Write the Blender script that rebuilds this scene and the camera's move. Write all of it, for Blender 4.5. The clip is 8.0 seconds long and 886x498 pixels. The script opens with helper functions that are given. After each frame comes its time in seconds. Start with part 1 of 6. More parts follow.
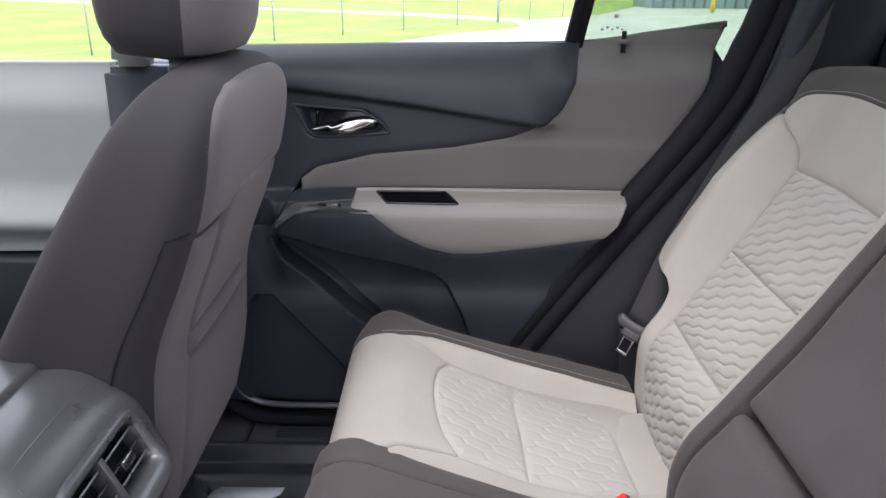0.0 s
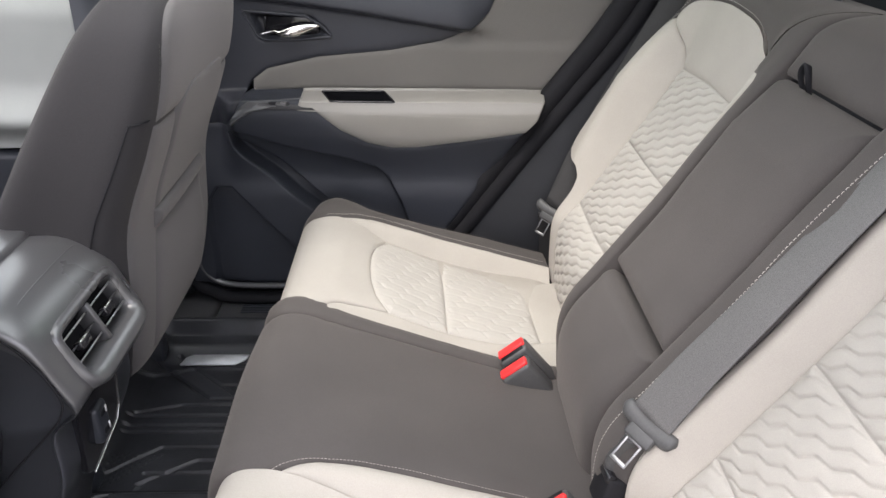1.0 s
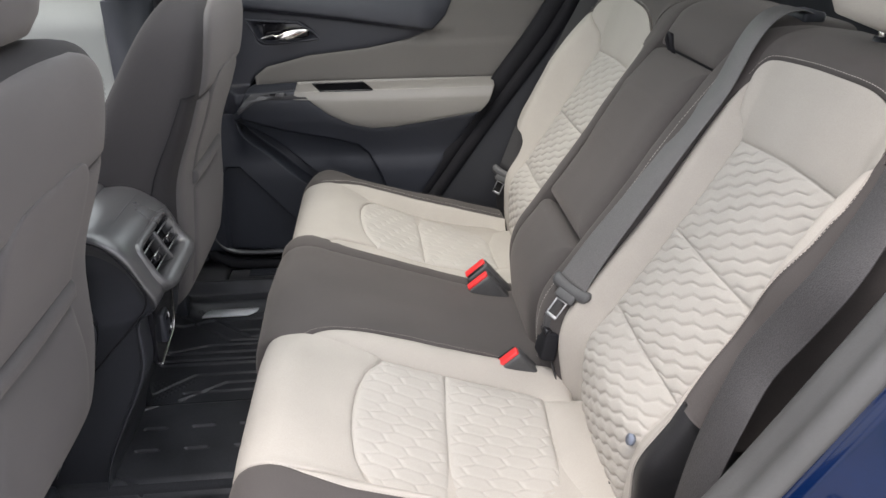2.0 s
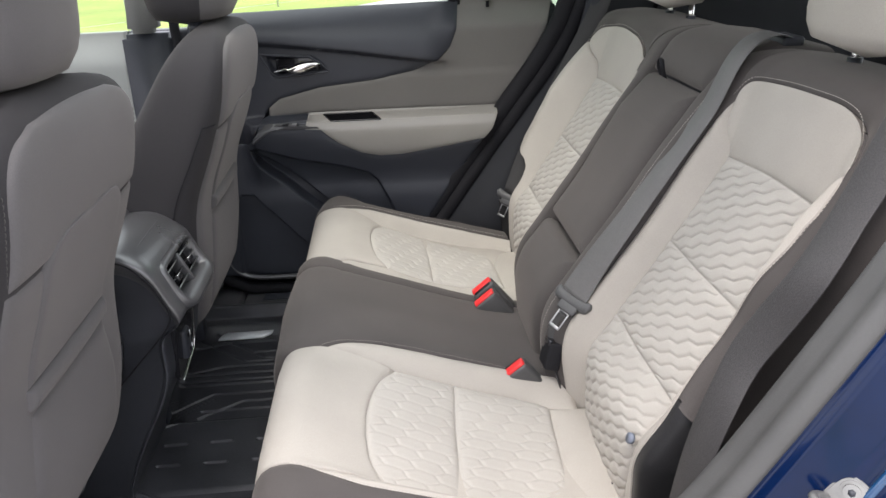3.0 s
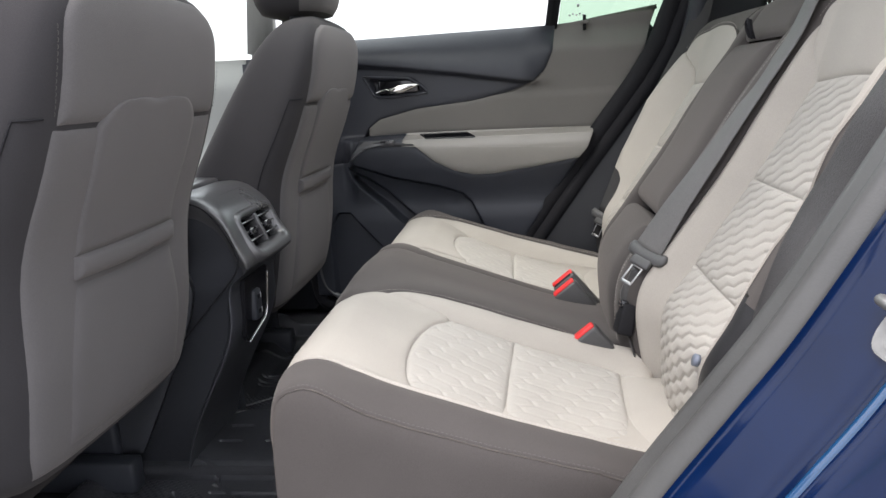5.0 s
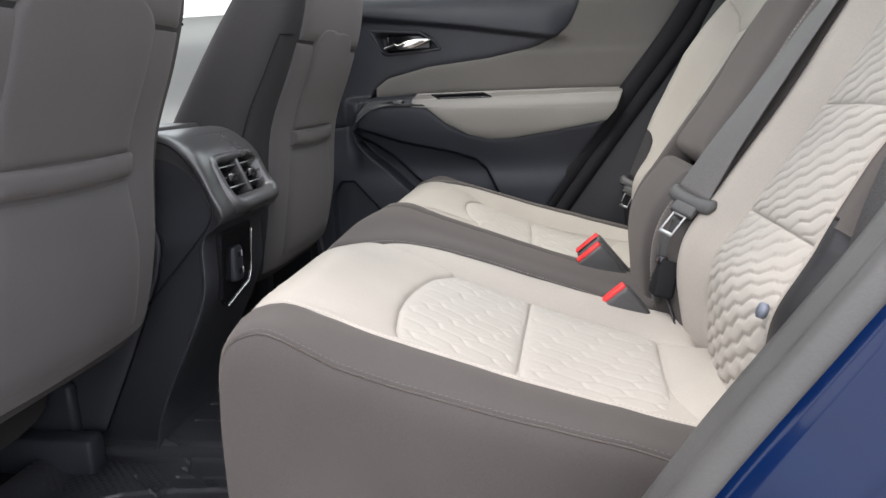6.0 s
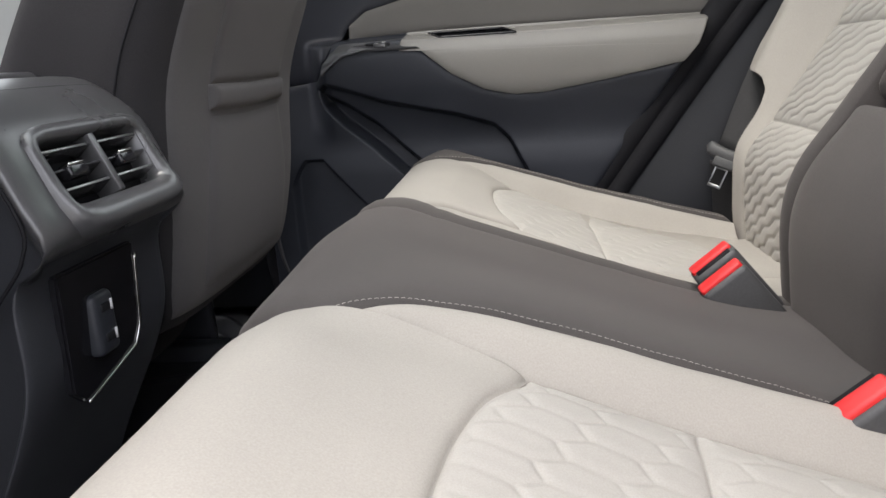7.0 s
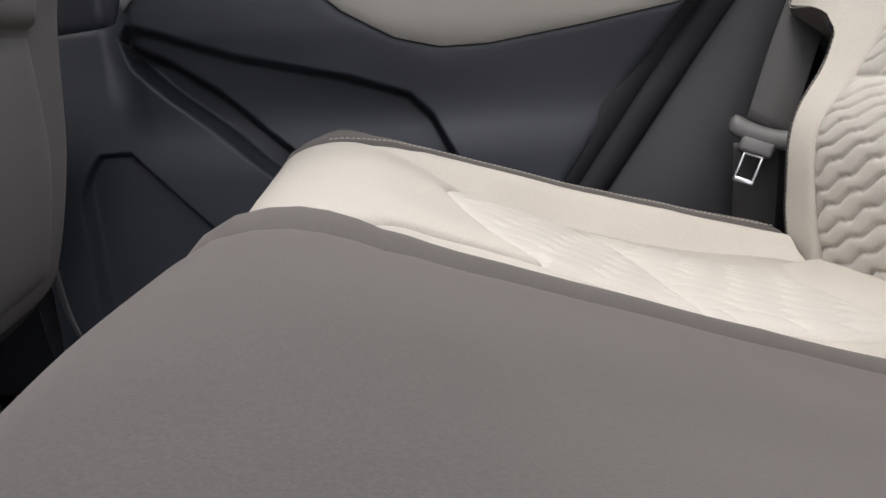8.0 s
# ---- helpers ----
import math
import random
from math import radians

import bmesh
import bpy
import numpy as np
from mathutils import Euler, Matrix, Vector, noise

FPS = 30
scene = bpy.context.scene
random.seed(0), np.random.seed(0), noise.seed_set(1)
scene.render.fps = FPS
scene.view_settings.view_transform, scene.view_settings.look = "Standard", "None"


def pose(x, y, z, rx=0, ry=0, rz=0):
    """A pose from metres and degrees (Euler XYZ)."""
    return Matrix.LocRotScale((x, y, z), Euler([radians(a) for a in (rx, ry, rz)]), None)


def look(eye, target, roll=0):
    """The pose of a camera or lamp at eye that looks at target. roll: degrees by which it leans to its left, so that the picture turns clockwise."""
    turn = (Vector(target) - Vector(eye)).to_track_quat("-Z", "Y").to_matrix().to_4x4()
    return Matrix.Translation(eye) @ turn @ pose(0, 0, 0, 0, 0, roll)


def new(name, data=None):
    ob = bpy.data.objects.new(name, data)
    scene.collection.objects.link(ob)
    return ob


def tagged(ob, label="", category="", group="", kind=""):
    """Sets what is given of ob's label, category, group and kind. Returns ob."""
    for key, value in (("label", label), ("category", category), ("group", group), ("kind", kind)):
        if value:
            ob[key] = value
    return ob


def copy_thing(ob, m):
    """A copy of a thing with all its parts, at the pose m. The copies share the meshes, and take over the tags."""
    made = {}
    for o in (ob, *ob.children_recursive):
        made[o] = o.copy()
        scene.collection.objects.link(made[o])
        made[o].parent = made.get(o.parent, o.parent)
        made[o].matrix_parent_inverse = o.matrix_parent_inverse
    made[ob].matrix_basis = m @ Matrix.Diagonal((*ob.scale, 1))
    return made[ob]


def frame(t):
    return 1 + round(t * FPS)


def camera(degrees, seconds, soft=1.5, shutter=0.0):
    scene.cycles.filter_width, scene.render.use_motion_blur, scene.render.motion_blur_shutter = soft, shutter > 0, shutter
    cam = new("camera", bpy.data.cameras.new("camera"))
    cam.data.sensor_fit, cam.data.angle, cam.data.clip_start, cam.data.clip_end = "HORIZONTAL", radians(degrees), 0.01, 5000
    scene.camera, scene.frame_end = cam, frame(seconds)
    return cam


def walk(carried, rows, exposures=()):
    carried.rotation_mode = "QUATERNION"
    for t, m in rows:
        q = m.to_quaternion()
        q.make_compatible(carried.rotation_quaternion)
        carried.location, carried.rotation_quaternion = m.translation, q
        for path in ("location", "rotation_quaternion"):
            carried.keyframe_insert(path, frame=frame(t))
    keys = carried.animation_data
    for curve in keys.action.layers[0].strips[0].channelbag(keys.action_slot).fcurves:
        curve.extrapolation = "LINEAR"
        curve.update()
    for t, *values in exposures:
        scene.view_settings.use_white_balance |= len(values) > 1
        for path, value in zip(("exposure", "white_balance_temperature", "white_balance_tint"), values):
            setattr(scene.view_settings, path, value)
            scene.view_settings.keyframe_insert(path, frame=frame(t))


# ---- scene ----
cam = camera(62.3, 8.0)
PATH = [
    (0, (-0.015, 0.084, 1.325), (-0.021, 1.955, 0.617), 0.4),
    (0.5, (0.004, 0.109, 1.324), (0.073, 1.88, 0.397), 0.9),
    (1, (0.062, -0.102, 1.354), (0.12, 1.671, 0.431), 0.7),
    (1.5, (0.08, -0.314, 1.367), (0.166, 1.458, 0.443), -0.5),
    (1.7, (0.061, -0.387, 1.364), (0.179, 1.392, 0.46), -0.5),
    (2.8, (0.023, -0.547, 1.37), (0.176, 1.276, 0.564), -1.5),
    (3, (0.033, -0.54, 1.368), (0.153, 1.293, 0.579), -2.1),
    (3.5, (0.07, -0.555, 1.329), (0.105, 1.313, 0.616), -3.3),
    (4, (0.108, -0.565, 1.222), (0.021, 1.343, 0.629), -4.0),
    (4.5, (0.127, -0.586, 1.131), (-0.025, 1.345, 0.635), -3.7),
    (4.7, (0.129, -0.592, 1.104), (-0.053, 1.344, 0.635), -3.4),
    (5.8, (0.134, -0.517, 0.98), (-0.144, 1.422, 0.573), -2.6),
    (6, (0.13, -0.434, 0.95), (-0.146, 1.501, 0.528), -2.5),
    (6.5, (0.108, -0.149, 0.902), (-0.184, 1.775, 0.441), -3.2),
    (6.8, (0.054, 0.001, 0.895), (-0.222, 1.923, 0.414), -3.9),
    (7, (0.017, 0.09, 0.9), (-0.22, 2.011, 0.393), -4.1),
    (7.5, (-0.026, 0.28, 0.874), (-0.162, 2.204, 0.344), -4.6),
    (7.6, (-0.029, 0.334, 0.862), (-0.117, 2.26, 0.331), -4.1),
    (8, (-0.088, 0.536, 0.815), (0.093, 2.465, 0.317), -3.3),
]
walk(cam, [(t, look(eye, target, roll)) for t, eye, target, roll in PATH], exposures=[(0, 0.88, 6120, 22), (0.5, 1.21, 6410, 17), (1, 1.26, 6470, 17), (1.5, 0.95, 6480, 16), (3, 0.84, 6430, 15), (3.5, 0.87, 6430, 15), (4.5, 0.81, 6390, 14), (6, 0.90, 6420, 15), (6.5, 0.85, 6460, 15), (7.2, 0.86, 6440, 15), (7.5, 0.98, 6400, 15), (8, 1.16, 6460, 17)])

# ---- world, sun, exposure ----
world = bpy.data.worlds.new("world")
scene.world = world
world.use_nodes = True
wn = world.node_tree
wn.nodes.clear()
sky = wn.nodes.new("ShaderNodeTexSky")
sky.sky_type = "NISHITA"
sky.sun_disc = False
sky.sun_elevation, sky.sun_rotation = radians(67), radians(215)
sky.air_density, sky.dust_density, sky.ozone_density = 1.0, 6.0, 0.6
bg = wn.nodes.new("ShaderNodeBackground")
bg.inputs["Strength"].default_value = 0.15
haze = wn.nodes.new("ShaderNodeMix")
haze.data_type = "RGBA"
haze.inputs["Factor"].default_value = 0.75
haze.inputs["B"].default_value = (9.0, 9.2, 9.6, 1)
up = wn.nodes.new("ShaderNodeTexCoord")
height = wn.nodes.new("ShaderNodeSeparateXYZ")
dome = wn.nodes.new("ShaderNodeMapRange")
dome.inputs["To Min"].default_value, dome.inputs["To Max"].default_value = 1.0, 1.9
cloud = wn.nodes.new("ShaderNodeVectorMath")
cloud.operation = "SCALE"
wn.links.new(up.outputs["Generated"], height.inputs[0])
wn.links.new(height.outputs["Z"], dome.inputs["Value"])
wn.links.new(dome.outputs[0], cloud.inputs["Scale"])
wout = wn.nodes.new("ShaderNodeOutputWorld")
wn.links.new(sky.outputs[0], haze.inputs["A"])
wn.links.new(haze.outputs["Result"], cloud.inputs[0])
wn.links.new(cloud.outputs[0], bg.inputs["Color"])
wn.links.new(bg.outputs[0], wout.inputs[0])
sun_data = bpy.data.lights.new("sun", "SUN")
sun_data.energy, sun_data.angle, sun_data.color = 0.8, radians(20), (1.0, 0.96, 0.9)
sun = new("sun", sun_data)
sun.matrix_world = look((-2, -2.5, 9), (0.2, 0.7, 0.7))


# ---- materials ----
def material(name, base, rough=0.6, metal=0.0, grain=0.0, grain_size=400.0, stain=0.12, stain_size=6.0, bump=0.0, bump_size=700.0, sheen=0.0, coat=0.0, spec=0.5):
    """A surface with fine grain, broad stains and a small relief, in metres."""
    m = bpy.data.materials.new(name)
    m.use_nodes = True
    t = m.node_tree
    p = t.nodes["Principled BSDF"]
    co = t.nodes.new("ShaderNodeTexCoord")
    n1, n2 = t.nodes.new("ShaderNodeTexNoise"), t.nodes.new("ShaderNodeTexNoise")
    n1.inputs["Scale"].default_value, n2.inputs["Scale"].default_value = grain_size, stain_size
    n2.inputs["Detail"].default_value = 5.0
    t.links.new(co.outputs["Object"], n1.inputs["Vector"])
    t.links.new(co.outputs["Object"], n2.inputs["Vector"])
    r1, r2 = t.nodes.new("ShaderNodeMapRange"), t.nodes.new("ShaderNodeMapRange")
    for r, a in ((r1, grain), (r2, stain)):
        r.inputs["From Min"].default_value, r.inputs["From Max"].default_value = 0.3, 0.7
        r.inputs["To Min"].default_value, r.inputs["To Max"].default_value = 1 - a, 1 + a
    t.links.new(n1.outputs["Fac"], r1.inputs["Value"])
    t.links.new(n2.outputs["Fac"], r2.inputs["Value"])
    mul = t.nodes.new("ShaderNodeMath")
    mul.operation = "MULTIPLY"
    t.links.new(r1.outputs[0], mul.inputs[0])
    t.links.new(r2.outputs[0], mul.inputs[1])
    sc = t.nodes.new("ShaderNodeVectorMath")
    sc.operation = "SCALE"
    sc.inputs[0].default_value = base
    t.links.new(mul.outputs[0], sc.inputs["Scale"])
    t.links.new(sc.outputs[0], p.inputs["Base Color"])
    rr = t.nodes.new("ShaderNodeMapRange")
    rr.inputs["From Min"].default_value, rr.inputs["From Max"].default_value = 0.3, 0.7
    rr.inputs["To Min"].default_value, rr.inputs["To Max"].default_value = max(rough - 0.035, 0.02), min(rough + 0.035, 1)
    t.links.new(n2.outputs["Fac"], rr.inputs["Value"])
    t.links.new(rr.outputs[0], p.inputs["Roughness"])
    p.inputs["Metallic"].default_value = metal
    p.inputs["Specular IOR Level"].default_value = spec
    p.inputs["Sheen Weight"].default_value = sheen
    p.inputs["Sheen Roughness"].default_value = 0.5
    p.inputs["Sheen Tint"].default_value = (1.0, 0.9, 0.82, 1)
    p.inputs["Coat Weight"].default_value = coat
    p.inputs["Coat Roughness"].default_value = 0.05
    if bump:
        n3, b = t.nodes.new("ShaderNodeTexNoise"), t.nodes.new("ShaderNodeBump")
        n3.inputs["Scale"].default_value = bump_size
        n3.inputs["Detail"].default_value = 3.0
        b.inputs["Strength"].default_value, b.inputs["Distance"].default_value = bump, 0.001
        t.links.new(co.outputs["Object"], n3.inputs["Vector"])
        t.links.new(n3.outputs["Fac"], b.inputs["Height"])
        t.links.new(b.outputs[0], p.inputs["Normal"])
    return m


LIGHT_CLOTH = material("light_cloth", (0.362, 0.339, 0.301), 0.85, grain=0.06, grain_size=900, stain=0.05, stain_size=9, bump=0.12, bump_size=2200, sheen=0.1, spec=0.25)
QUILT_CLOTH = material("quilted_cloth", (0.378, 0.359, 0.324), 0.85, grain=0.05, grain_size=1000, stain=0.05, stain_size=8, bump=0.2, bump_size=1500, sheen=0.1, spec=0.25)
DARK_CLOTH = material("dark_cloth", (0.064, 0.058, 0.055), 0.88, grain=0.12, grain_size=1100, stain=0.10, stain_size=7, bump=0.14, bump_size=2400, sheen=0.12, spec=0.25)
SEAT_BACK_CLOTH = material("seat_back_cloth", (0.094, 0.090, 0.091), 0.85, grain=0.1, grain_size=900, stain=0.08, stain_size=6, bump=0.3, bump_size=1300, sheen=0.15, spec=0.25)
DARK_PLASTIC = material("dark_plastic", (0.031, 0.034, 0.041), 0.42, grain=0.15, grain_size=900, stain=0.12, stain_size=8, bump=0.25, bump_size=1200, spec=0.4)
CONSOLE_PLASTIC = material("console_plastic", (0.060, 0.060, 0.062), 0.30, grain=0.08, grain_size=900, stain=0.05, stain_size=9, bump=0.10, bump_size=1200, spec=0.95)
DOOR_DARK = material("door_dark_vinyl", (0.026, 0.028, 0.035), 0.42, grain=0.12, grain_size=800, stain=0.1, stain_size=7, bump=0.2, bump_size=900, spec=0.38)
DOOR_LOWER = material("door_lower_plastic", (0.028, 0.031, 0.039), 0.46, grain=0.12, grain_size=900, stain=0.1, stain_size=7, bump=0.25, bump_size=1100, spec=0.38)
QUARTER_TRIM = material("quarter_plastic", (0.016, 0.017, 0.020), 0.55, grain=0.12, grain_size=900, stain=0.1, stain_size=7, bump=0.25, bump_size=1100, spec=0.3)
CONSOLE_SIDE = material("console_side_plastic", (0.042, 0.044, 0.050), 0.45, grain=0.1, grain_size=900, stain=0.08, stain_size=8, bump=0.2, bump_size=1100, spec=0.45)
DOOR_GREY = material("door_grey_cloth", (0.135, 0.128, 0.118), 0.8, grain=0.08, grain_size=1000, stain=0.06, stain_size=6, bump=0.2, bump_size=1200, spec=0.3)
DOOR_LIGHT = material("door_light_vinyl", (0.25, 0.240, 0.220), 0.40, grain=0.04, grain_size=700, stain=0.05, stain_size=6, bump=0.12, bump_size=900)
SWITCH_GREY = material("satin_grey_plastic", (0.085, 0.086, 0.090), 0.35, grain=0.05, stain=0.06, stain_size=12, bump=0.06, bump_size=900)
GLOSS_BLACK = material("gloss_black", (0.012, 0.012, 0.014), 0.16, stain=0.1)
RUBBER = material("mat_rubber", (0.034, 0.035, 0.039), 0.33, grain=0.2, grain_size=500, stain=0.3, stain_size=10, bump=0.3, bump_size=600)
SEAL_RUBBER = material("seal_rubber", (0.062, 0.062, 0.060), 0.45, grain=0.03, stain=0.1, stain_size=12, bump=0.2, bump_size=500)
BLACK_SEAL = material("black_seal", (0.010, 0.010, 0.012), 0.75, grain=0.1, bump=0.2, spec=0.25)
CHROME = material("chrome", (0.75, 0.74, 0.72), 0.16, metal=1.0, stain=0.05)
STEEL = material("zinc_steel", (0.24, 0.24, 0.23), 0.5, metal=0.8, stain=0.2, stain_size=60)
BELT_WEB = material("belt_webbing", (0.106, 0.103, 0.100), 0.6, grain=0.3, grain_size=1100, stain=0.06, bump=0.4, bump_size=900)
# far outer belt: the grey webbing with its shade put into the colour
FAR_SHADED_WEB = material("far_shaded_webbing", (0.026, 0.025, 0.025), 0.7, grain=0.3, grain_size=1000, stain=0.06, bump=0.5, bump_size=800)
# near outer belt's grey webbing darkened for shade; also the dark lower straps
DARK_SHADED_WEB = material("dark_shaded_webbing", (0.040, 0.038, 0.038), 0.55, grain=0.35, grain_size=700, stain=0.06, bump=0.8, bump_size=650)
BELT_PLASTIC = material("belt_plastic", (0.06, 0.06, 0.06), 0.5, grain=0.08, stain=0.08, bump=0.1)
TONGUE_STEEL = material("tongue_steel", (0.34, 0.34, 0.34), 0.30, metal=1.0, stain=0.08, stain_size=50)
RED_PLASTIC = material("red_plastic", (0.72, 0.03, 0.03), 0.4, stain=0.06)
STITCH = material("stitch_thread", (0.42, 0.39, 0.35), 0.8, stain=0.1, stain_size=80)
BLUE_PAINT = material("blue_paint", (0.0006, 0.007, 0.034), 0.14, grain=0.1, grain_size=2500, stain=0.25, stain_size=9, coat=0.22, spec=0.18)
# the same blue paint made lighter: the flange's highlight put into the colour
BLUE_HIGHLIGHT = material("blue_paint_highlight", (0.006, 0.045, 0.12), 0.22, grain=0.1, grain_size=2500, stain=0.08, coat=1.0)
HEADLINER = material("headliner", (0.45, 0.44, 0.42), 0.9, grain=0.08, stain=0.05, bump=0.2)
PILLAR_TRIM = material("pillar_trim", (0.30, 0.30, 0.285), 0.7, grain=0.08, stain=0.05, bump=0.15)
CARPET = material("cargo_carpet", (0.022, 0.023, 0.026), 0.95, grain=0.3, grain_size=600, stain=0.2, bump=0.6, bump_size=500)
SEAT_TAG = material("seat_tag", (0.13, 0.15, 0.19), 0.5, stain=0.1, stain_size=60)
TAG = material("mat_badge", (0.62, 0.63, 0.64), 0.35, stain=0.1, stain_size=40)
WHITE_PRINT = material("white_print", (0.75, 0.75, 0.75), 0.5)
GRASS = material("grass", (0.22, 0.29, 0.06), 0.9, grain=0.25, grain_size=14, stain=0.25, stain_size=0.5, bump=0.8, bump_size=30)
CONCRETE = material("pale_road", (0.42, 0.41, 0.39), 0.85, grain=0.1, grain_size=40, stain=0.12, stain_size=0.7, bump=0.3, bump_size=60)
POST = material("fence_steel", (0.46, 0.47, 0.48), 0.6, metal=0.2, stain=0.2)
# bark and leaf are lightened: distance haze is put into their colours
HAZY_BARK = material("hazy_bark", (0.30, 0.27, 0.22), 0.9, grain=0.3, grain_size=40, stain=0.3, stain_size=4, bump=0.8, bump_size=40)
HAZY_LEAF = material("hazy_spring_leaf", (0.42, 0.37, 0.19), 0.8, grain=0.3, grain_size=6, stain=0.4, stain_size=0.6)
BUILDING = material("shed_metal", (0.25, 0.32, 0.36), 0.6, stain=0.15, stain_size=1.0)
YELLOW = material("yellow_paint", (0.75, 0.52, 0.03), 0.5, stain=0.15, stain_size=5)


def glass_material(name, tint, gloss):
    m = bpy.data.materials.new(name)
    m.use_nodes = True
    t = m.node_tree
    t.nodes.clear()
    o, mix = t.nodes.new("ShaderNodeOutputMaterial"), t.nodes.new("ShaderNodeMixShader")
    a, b = t.nodes.new("ShaderNodeBsdfTransparent"), t.nodes.new("ShaderNodeBsdfGlossy")
    a.inputs[0].default_value = (*tint, 1)
    b.inputs["Roughness"].default_value = 0.02
    mix.inputs[0].default_value = gloss
    t.links.new(a.outputs[0], mix.inputs[1])
    t.links.new(b.outputs[0], mix.inputs[2])
    t.links.new(mix.outputs[0], o.inputs[0])
    return m


WINDOW_GLASS = glass_material("window_glass", (0.93, 0.96, 0.93), 0.05)
TINTED_GLASS = glass_material("tinted_glass", (0.62, 0.72, 0.62), 0.08)


# ---- building helpers ----
def empty(name, at=(0, 0, 0)):
    ob = new(name)
    ob.location = at
    return ob


def mesh_ob(name, verts, faces, mat, parent=None, label="", smooth=True):
    me = bpy.data.meshes.new(name)
    me.from_pydata([tuple(float(c) for c in v) for v in verts], [], [tuple(int(i) for i in f) for f in faces])
    me.materials.append(mat)
    me.polygons.foreach_set("use_smooth", [smooth] * len(me.polygons))
    me.update()
    ob = new(name, me)
    if parent:
        ob.parent = parent
        ob.matrix_parent_inverse = parent.matrix_basis.inverted()
    if label:
        tagged(ob, label)
    return ob


def part(name, bm, mat, parent=None, label="", smooth=True, at=None):
    bmesh.ops.recalc_face_normals(bm, faces=bm.faces[:])
    if at is not None:
        bmesh.ops.transform(bm, matrix=at, verts=bm.verts[:])
    me = bpy.data.meshes.new(name)
    bm.to_mesh(me)
    bm.free()
    me.materials.append(mat)
    me.polygons.foreach_set("use_smooth", [smooth] * len(me.polygons))
    ob = new(name, me)
    if parent:
        ob.parent = parent
        ob.matrix_parent_inverse = parent.matrix_basis.inverted()
    if label:
        tagged(ob, label)
    return ob


def box_bm(lo, hi, bevel=0.0, segments=2):
    bm = bmesh.new()
    bmesh.ops.create_cube(bm, size=1)
    c, d = (Vector(lo) + Vector(hi)) / 2, Vector(hi) - Vector(lo)
    for v in bm.verts:
        v.co = c + Vector(a * b for a, b in zip(v.co, d))
    if bevel:
        bmesh.ops.bevel(bm, geom=bm.edges[:], offset=bevel, segments=segments, profile=0.5, affect="EDGES")
    return bm


def rod_bm(a, b, r, seg=10, r2=None):
    a, b = Vector(a), Vector(b)
    bm = bmesh.new()
    bmesh.ops.create_cone(bm, cap_ends=True, segments=seg, radius1=r, radius2=r if r2 is None else r2, depth=(b - a).length)
    m = Matrix.Translation((a + b) / 2) @ (b - a).to_track_quat("Z", "Y").to_matrix().to_4x4()
    bmesh.ops.transform(bm, matrix=m, verts=bm.verts[:])
    return bm


def smooth_line(points, n, closed=False):
    """n points evenly along a Catmull-Rom curve through the given ones."""
    p = np.array(points, float)
    if len(p) == 2:
        return p[0] + (p[1] - p[0]) * np.linspace(0, 1, n)[:, None]
    e = np.vstack([p[-1:], p, p[:2]]) if closed else np.vstack([2 * p[0] - p[1], p, 2 * p[-1] - p[-2]])
    out = []
    for i in range(len(e) - 3):
        a, b, c, d = e[i:i + 4]
        t = np.linspace(0, 1, 16, endpoint=False)[:, None]
        out.append(0.5 * (2 * b + (c - a) * t + (2 * a - 5 * b + 4 * c - d) * t**2 + (3 * b - a - 3 * c + d) * t**3))
    q = np.vstack(out + [e[-2:-1]])
    s = np.concatenate([[0], np.cumsum(np.linalg.norm(np.diff(q, axis=0), axis=1))])
    w = np.linspace(0, s[-1], n)
    return np.stack([np.interp(w, s, q[:, k]) for k in range(q.shape[1])], 1)


def straight_line(points, n):
    p = np.array(points, float)
    s = np.concatenate([[0], np.cumsum(np.linalg.norm(np.diff(p, axis=0), axis=1))])
    w = np.linspace(0, s[-1], n)
    return np.stack([np.interp(w, s, p[:, k]) for k in range(p.shape[1])], 1)


def coons(bottom, top, left, right, nu, nv, line=smooth_line, crowd=0.8):
    """A patch between four curves: bottom and top run along u, left and right along v. crowd: how far its rows gather at the rim, where the seams are."""
    c0, c1, d0, d1 = line(bottom, 301), line(top, 301), line(left, 301), line(right, 301)
    d0[0], d0[-1], d1[0], d1[-1] = c0[0], c1[0], c0[-1], c1[-1]
    ease = lambda n: (1 - crowd) * np.linspace(0, 1, n) + crowd * (0.5 - 0.5 * np.cos(np.linspace(0, math.pi, n)))
    pick = lambda q, w: np.stack([np.interp(w * 300, np.arange(301), q[:, k]) for k in range(2)], 1)
    u, v = ease(nu), ease(nv)
    c0, c1, d0, d1 = pick(c0, u), pick(c1, u), pick(d0, v), pick(d1, v)
    u, v = u[:, None, None], v[None, :, None]
    return ((1 - v) * c0[:, None] + v * c1[:, None] + (1 - u) * d0[None] + u * d1[None]
            - (1 - u) * (1 - v) * c0[0] - u * (1 - v) * c0[-1] - (1 - u) * v * c1[0] - u * v * c1[-1])


def edge_gap(g, sides="blrt"):
    """The distance of each point of a patch from the named edges."""
    nu, nv, _ = g.shape
    lu = np.cumsum(np.concatenate([np.zeros((1, nv)), np.linalg.norm(np.diff(g, axis=0), axis=2)]), 0)
    lv = np.cumsum(np.concatenate([np.zeros((nu, 1)), np.linalg.norm(np.diff(g, axis=1), axis=2)], 1), 1)
    d = np.full((nu, nv), 1.0)
    if "l" in sides: d = np.minimum(d, lu)
    if "r" in sides: d = np.minimum(d, lu[-1:] - lu)
    if "b" in sides: d = np.minimum(d, lv)
    if "t" in sides: d = np.minimum(d, lv[:, -1:] - lv)
    return d


